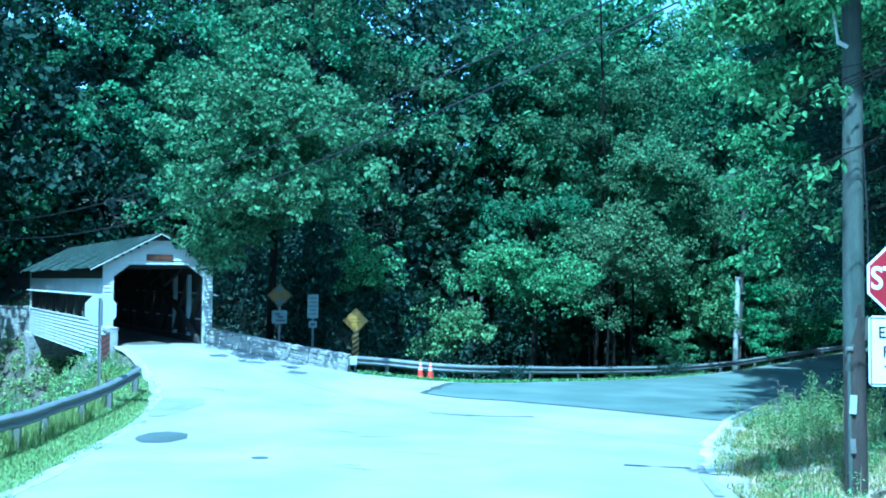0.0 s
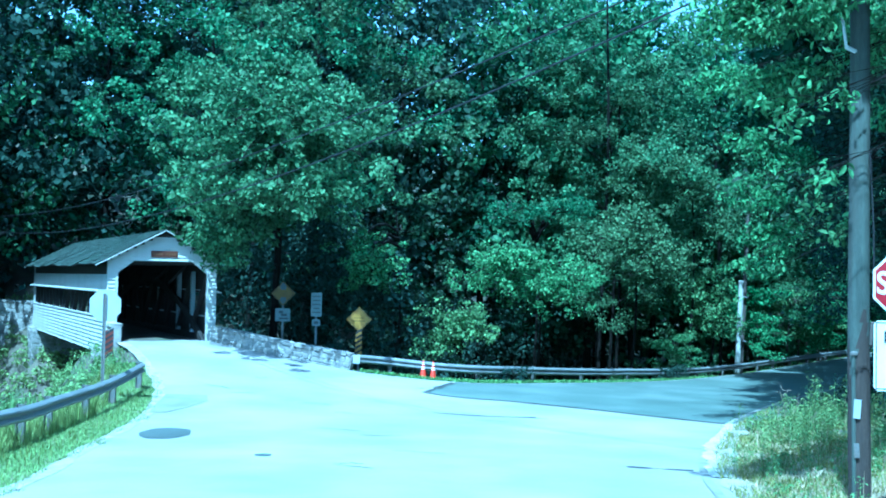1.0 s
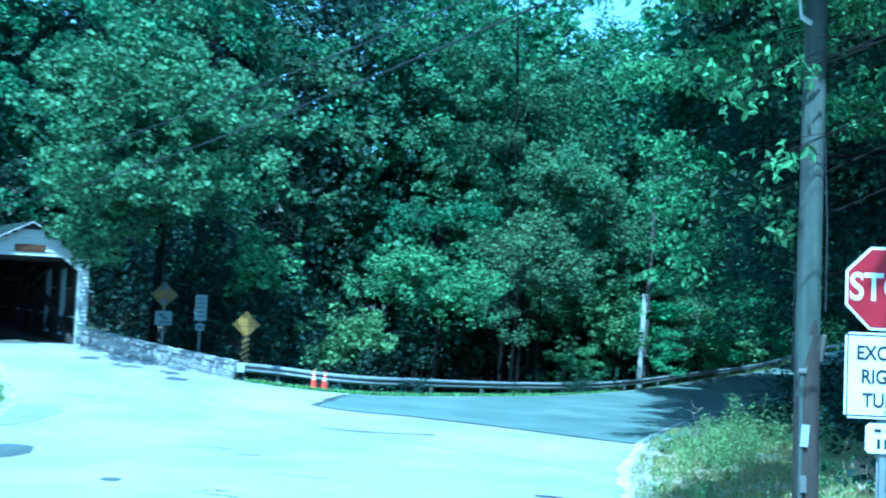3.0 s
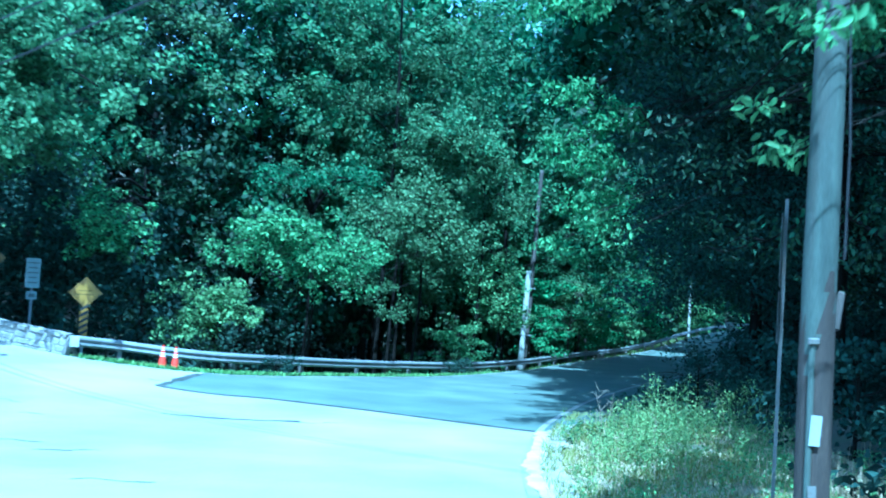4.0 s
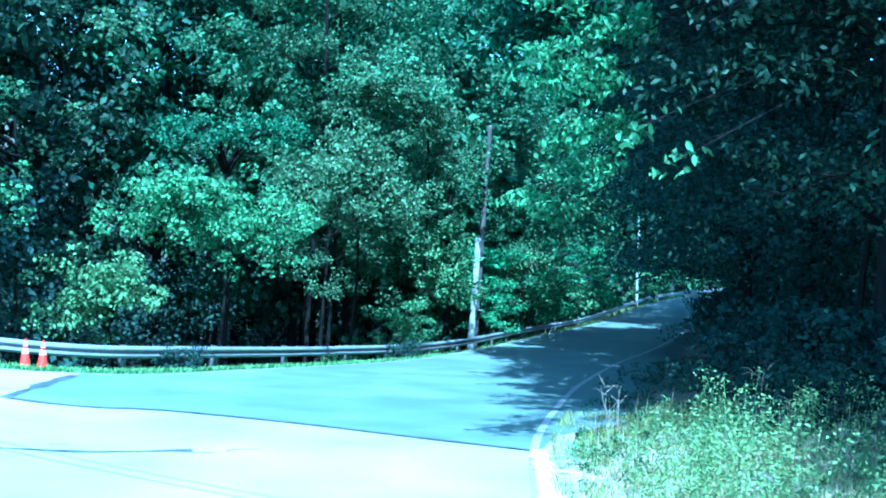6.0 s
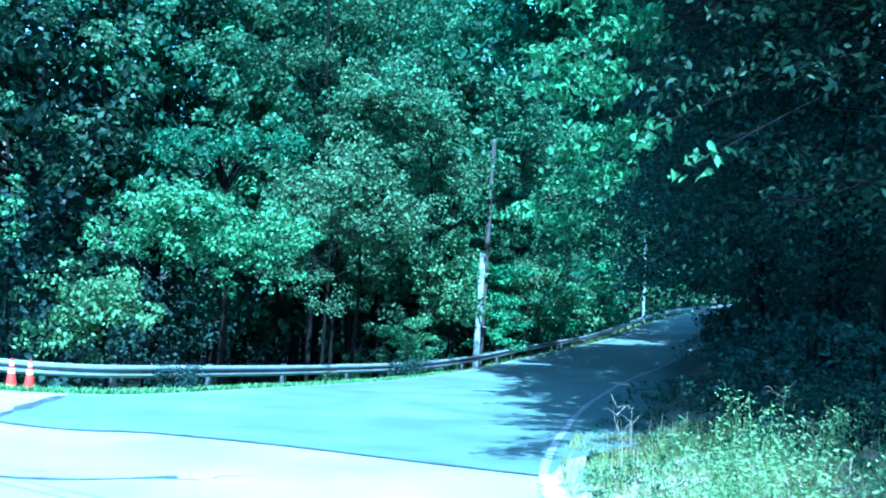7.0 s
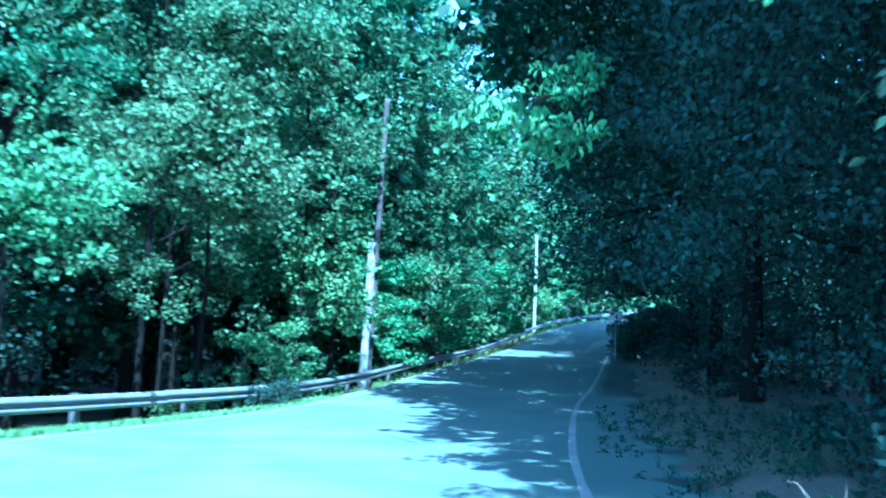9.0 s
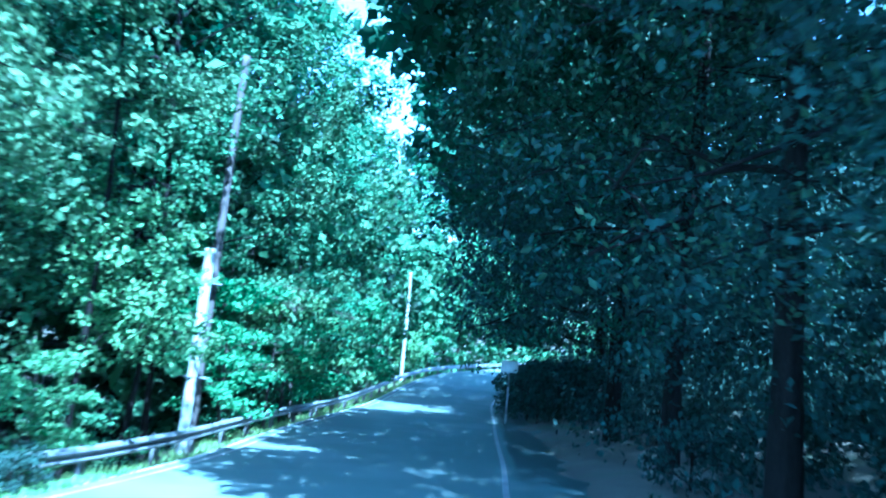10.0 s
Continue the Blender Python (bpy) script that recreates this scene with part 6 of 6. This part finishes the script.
for i in range(40):
    q = scatter.uniform(0, 1)
    y = 14 + 70 * q
    x = float(np.interp(y, [p[1] for p in RIGHT_LINE], [p[0] for p in RIGHT_LINE])) + scatter.uniform(4.5, 14)
    put_tree("shrub", DEEP_SHRUBS, i % 2, x, y, scatter.uniform(0, 360), scatter.uniform(0.6, 1.1), "low dark leafy shrub on the shaded bank", "roadside shrubs", 0.05, "shrub")


# ---- grass and weeds ----
def blades(rng, xy, z, height, width, spread=0.5, mat=None, name="grass", label="", lean=0.35):
    n = len(xy)
    h = height * rng.uniform(0.5, 1.3, n)
    a = rng.uniform(0, 2 * np.pi, n)
    d = np.stack([np.cos(a), np.sin(a), 0 * a], 1)
    side = np.stack([-d[:, 1], d[:, 0], 0 * a], 1)
    root = np.column_stack([xy, z - 0.02])
    bend = rng.uniform(0.1, 1.0, n)[:, None] * lean
    mid = root + np.array([0, 0, 1.0]) * (h * 0.6)[:, None] + d * bend * (h * 0.35)[:, None]
    tip = root + np.array([0, 0, 1.0]) * h[:, None] + d * bend * (h * 0.95)[:, None]
    w = width * rng.uniform(0.6, 1.3, n)[:, None]
    v = np.stack([root - side * w, root + side * w, mid + side * w * 0.8, mid - side * w * 0.8, tip], 1).reshape(-1, 3)
    k = np.arange(n) * 5
    f = np.concatenate([np.stack([k, k + 1, k + 2], 1), np.stack([k, k + 2, k + 3], 1), np.stack([k + 3, k + 2, k + 4], 1)])
    return tagged(part(name, tris_mesh(name, v, f, mat), None), label, "grass", kind="stuff")


def scatter_xy(rng, n, x0, x1, y0, y1, test):
    xy = np.column_stack([rng.uniform(x0, x1, n), rng.uniform(y0, y1, n)])
    return xy[test(xy[:, 0], xy[:, 1])]


gr = np.random.default_rng(21)
xy = scatter_xy(gr, 26000, -26, -5, 8, 38, lambda x, y: (side_of(LEFT_EDGE, x, y) > 0.25) & (side_of(CREEK, x, y) < -3))
blades(gr, xy, land(xy[:, 0], xy[:, 1]), 0.17, 0.012, mat=GRASS, label="yellow-green verge grass beside the road")
xy = scatter_xy(gr, 150000, -11, -5, 6, 32, lambda x, y: (side_of(LEFT_EDGE, x, y) > -0.05 + 0.2 * np.sin(y * 2.1) * np.sin(y * 0.9)) & (side_of(LEFT_EDGE, x, y) < 2.6))
blades(gr, xy, land(xy[:, 0], xy[:, 1]), 0.1, 0.01, mat=STRIP, label="short yellow-green grass strip below the guardrail", lean=1.2)
xy = scatter_xy(gr, 30000, -11, -6, 6, 31, lambda x, y: (side_of(LEFT_EDGE, x, y) > 1.15) & (side_of(LEFT_EDGE, x, y) < 3.2))
blades(gr, xy, land(xy[:, 0], xy[:, 1]), 0.42, 0.009, mat=GRASS, label="taller yellow-green grass round the guardrail posts", lean=0.7)
xy = scatter_xy(gr, 16000, -32, -9, 14, 46, lambda x, y: (side_of(LEFT_BANK, x, y) > 2.2) & (side_of(CREEK, x, y) < -1.5))
blades(gr, xy, land(xy[:, 0], xy[:, 1]), 0.5, 0.02, mat=WEED, label="tall green weeds on the creek bank", name="weeds")
xy = scatter_xy(gr, 90000, 3.5, 14, 8, 30, lambda x, y: (side_of(RIGHT_LINE, x, y) < -0.22) & (side_of(RIGHT_LINE, x, y) > -3.6) & (np.sin(x * 2.3) * np.sin(y * 1.9 + x) > -0.45))
blades(gr, xy, land(xy[:, 0], xy[:, 1]), 0.2, 0.007, mat=GRASS, label="tall pale grass on the verge by the pole", lean=1.1)
xy = scatter_xy(gr, 900, 3.5, 14, 8, 30, lambda x, y: (side_of(RIGHT_LINE, x, y) < -0.9) & (side_of(RIGHT_LINE, x, y) > -5))
blades(gr, xy, land(xy[:, 0], xy[:, 1]), 0.5, 0.006, mat=STRAW, label="dry stalks among the verge grass", name="stalks")
xy = scatter_xy(gr, 260000, -4, 60, 34, 114, lambda x, y: (side_of(FAR_EDGE, x, y) > 0.05) & (side_of(FAR_EDGE, x, y) < 2.2))
blades(gr, xy, land(xy[:, 0], xy[:, 1]), 0.2, 0.018, mat=STRIP, label="grass strip below the guardrail")
xy = far_line[gr.integers(0, 14, 44000)] + gr.uniform(-1, 1, (44000, 2)) * 1.6
d = side_of(FAR_EDGE, xy[:, 0], xy[:, 1])
xy = xy[(d > -0.2) & (d < 1.5) & (xy[:, 0] > -3)]
blades(gr, xy, land(xy[:, 0], xy[:, 1]), 0.17, 0.024, mat=STRIP, label="short bright green grass at the road edge", lean=0.8)
rubble_rng = random.Random(17)
for i in range(46):
    q = rubble_rng.uniform(-0.3, 5.6)
    x = q + rubble_rng.uniform(-0.1, 0.1)
    y = float(np.interp(x, far_line[:, 0], far_line[:, 1])) + rubble_rng.uniform(0.15, 0.8)
    w = rubble_rng.uniform(0.08, 0.24)
    tagged(part("rock", rubble_rng.choice(STONES), None, None, "", Matrix.Translation(place(x, y, w * 0.2)) @ pose(0, 0, 0, rubble_rng.uniform(-20, 20), rubble_rng.uniform(-20, 20), rubble_rng.uniform(0, 360)) @ Matrix.Diagonal((w, w * 0.8, w * 0.6, 1))), "small pale rock in the grass by the guardrail", "rock", "rocks by the guardrail")


def leafy_weeds(rng, xy, height, leaf_size, mat, label, per=34):
    """Upright weeds: thin stems hung with small leaves."""
    n = len(xy)
    root = np.column_stack([xy, land(xy[:, 0], xy[:, 1])])
    h = height * rng.uniform(0.5, 1.3, n)
    tip = root + np.column_stack([rng.normal(size=(n, 2)) * 0.15 * h[:, None], h])
    u = rng.uniform(0.15, 1, (n, per, 1))
    spread = (1.1 - u) * 0.22 * h[:, None, None] + 0.03
    c = root[:, None] * (1 - u) + tip[:, None] * u + rng.normal(size=(n, per, 3)) * spread * [1, 1, 0.4]
    c = c.reshape(-1, 3)
    nrm = rng.normal(size=c.shape) * 0.6 + [0, 0, 0.9]
    lv, lf = leaves(rng, c, nrm, leaf_size, 0.45)
    ob = tagged(part("weeds", tris_mesh("weeds", lv, lf, mat), None), label, "weeds", kind="stuff")
    stems = [tube_arrays(np.array([a, (a + b) / 2 + [0.01, 0, 0], b]), [0.007, 0.005, 0.003], 3) for a, b in zip(root, tip)]
    part("stems", tris_mesh("stems", *joined(stems), mat), None, ob)


def patchy(rng, n, hubs, spread, test):
    """Plants in loose patches round a few hubs."""
    c = np.array(hubs)[rng.integers(0, len(hubs), n)] + rng.normal(size=(n, 2)) * spread
    return c[test(c[:, 0], c[:, 1])]


verge = lambda x, y: (side_of(RIGHT_LINE, x, y) < -0.5) & (side_of(RIGHT_LINE, x, y) > -5.0)
hubs = scatter_xy(gr, 130, 4.0, 13, 9, 27, verge)
xy = patchy(gr, 420, hubs, 0.35, verge)
leafy_weeds(gr, xy, 0.42, 0.05, WEED, "leafy pale green weeds on the verge by the pole", 44)
xy = patchy(gr, 70, [(6.6, 18.4), (7.3, 20.0), (7.9, 21.6), (8.7, 22.6), (9.4, 22.4), (8.4, 20.2), (9.7, 24.0), (7.0, 19.0)], 0.55, verge)
leafy_weeds(gr, xy, 0.8, 0.065, WEED, "tall leafy pale green weeds at the bend", 70)
xy = patchy(gr, 34, [(7.6, 20.6), (8.3, 21.6), (9.0, 22.6), (10.2, 21.4), (10.8, 23.0), (6.9, 17.6), (9.2, 19.6)], 0.22, verge)
leafy_weeds(gr, xy, 1.1, 0.055, WEED, "tall bright leafy weeds standing above the verge", 120)
xy = scatter_xy(gr, 52000, 4, 13.5, 8, 25, verge)
blades(gr, xy, land(xy[:, 0], xy[:, 1]), 0.13, 0.014, mat=STRAW, label="pale dry litter and matted straw on the verge", name="straw", lean=1.6)
xy = scatter_xy(gr, 1500, 7, 22, 23, 46, verge)
leafy_weeds(gr, xy, 0.24, 0.075, LEAF_DARK, "low green creeping weeds on the shaded verge", 26)
xy = scatter_xy(gr, 4200, -32, -8, 16, 46, lambda x, y: ((side_of(LEFT_BANK, x, y) > 2.0) | ((side_of(LEFT_BANK, x, y) > 0.5) & (y > 31))) & (side_of(CREEK, x, y) < -1.5))
leafy_weeds(gr, xy, 0.42, 0.1, WEED, "leafy green weeds on the creek bank", 24)


# ---- dead twigs on the inner verge ----
def dead_twigs(x, y, height, seed):
    rng = random.Random(seed)
    base = place(x, y)
    twig = thing("dead_weed", "bare pale dead weed stalk with thin forked twigs", "dead weed", Matrix.Translation(base), "dead weeds on the verge")
    lean = Vector((rng.uniform(-0.3, 0.3), rng.uniform(-0.3, 0.1), 1)).normalized()
    bm = bmesh.new()
    p = Vector((0, 0, -0.05))
    for i in range(4):
        q = p + lean * height / 4 + Vector((rng.uniform(-0.05, 0.05), rng.uniform(-0.05, 0.05), 0))
        rod(p, q, 0.012 - i * 0.002, 0.01 - i * 0.002, 6, bm)
        p = q
    part("stalk", bm, DEADWOOD, twig)
    for i in range(6):
        start = lean * height * rng.uniform(0.4, 0.95)
        out = Vector((rng.uniform(-1, 1), rng.uniform(-1, 1), rng.uniform(0.2, 1.0))).normalized() * height * rng.uniform(0.15, 0.35)
        bm = rod(start, start + out, 0.006, 0.003, 5)
        rod(start + out, start + out * 1.4 + Vector((0, 0, -0.08 * height)), 0.003, 0.002, 5, bm)
        part("twig", bm, DEADWOOD, twig)


for i, (x, y, h) in enumerate(((9.9, 27.6, 1.5), (10.6, 28.6, 1.2), (12.2, 26.4, 1.6), (9.2, 26.2, 0.9), (11.4, 24.6, 1.2), (8.6, 21.6, 1.1))):
    dead_twigs(x, y, h * 0.65, i + 3)
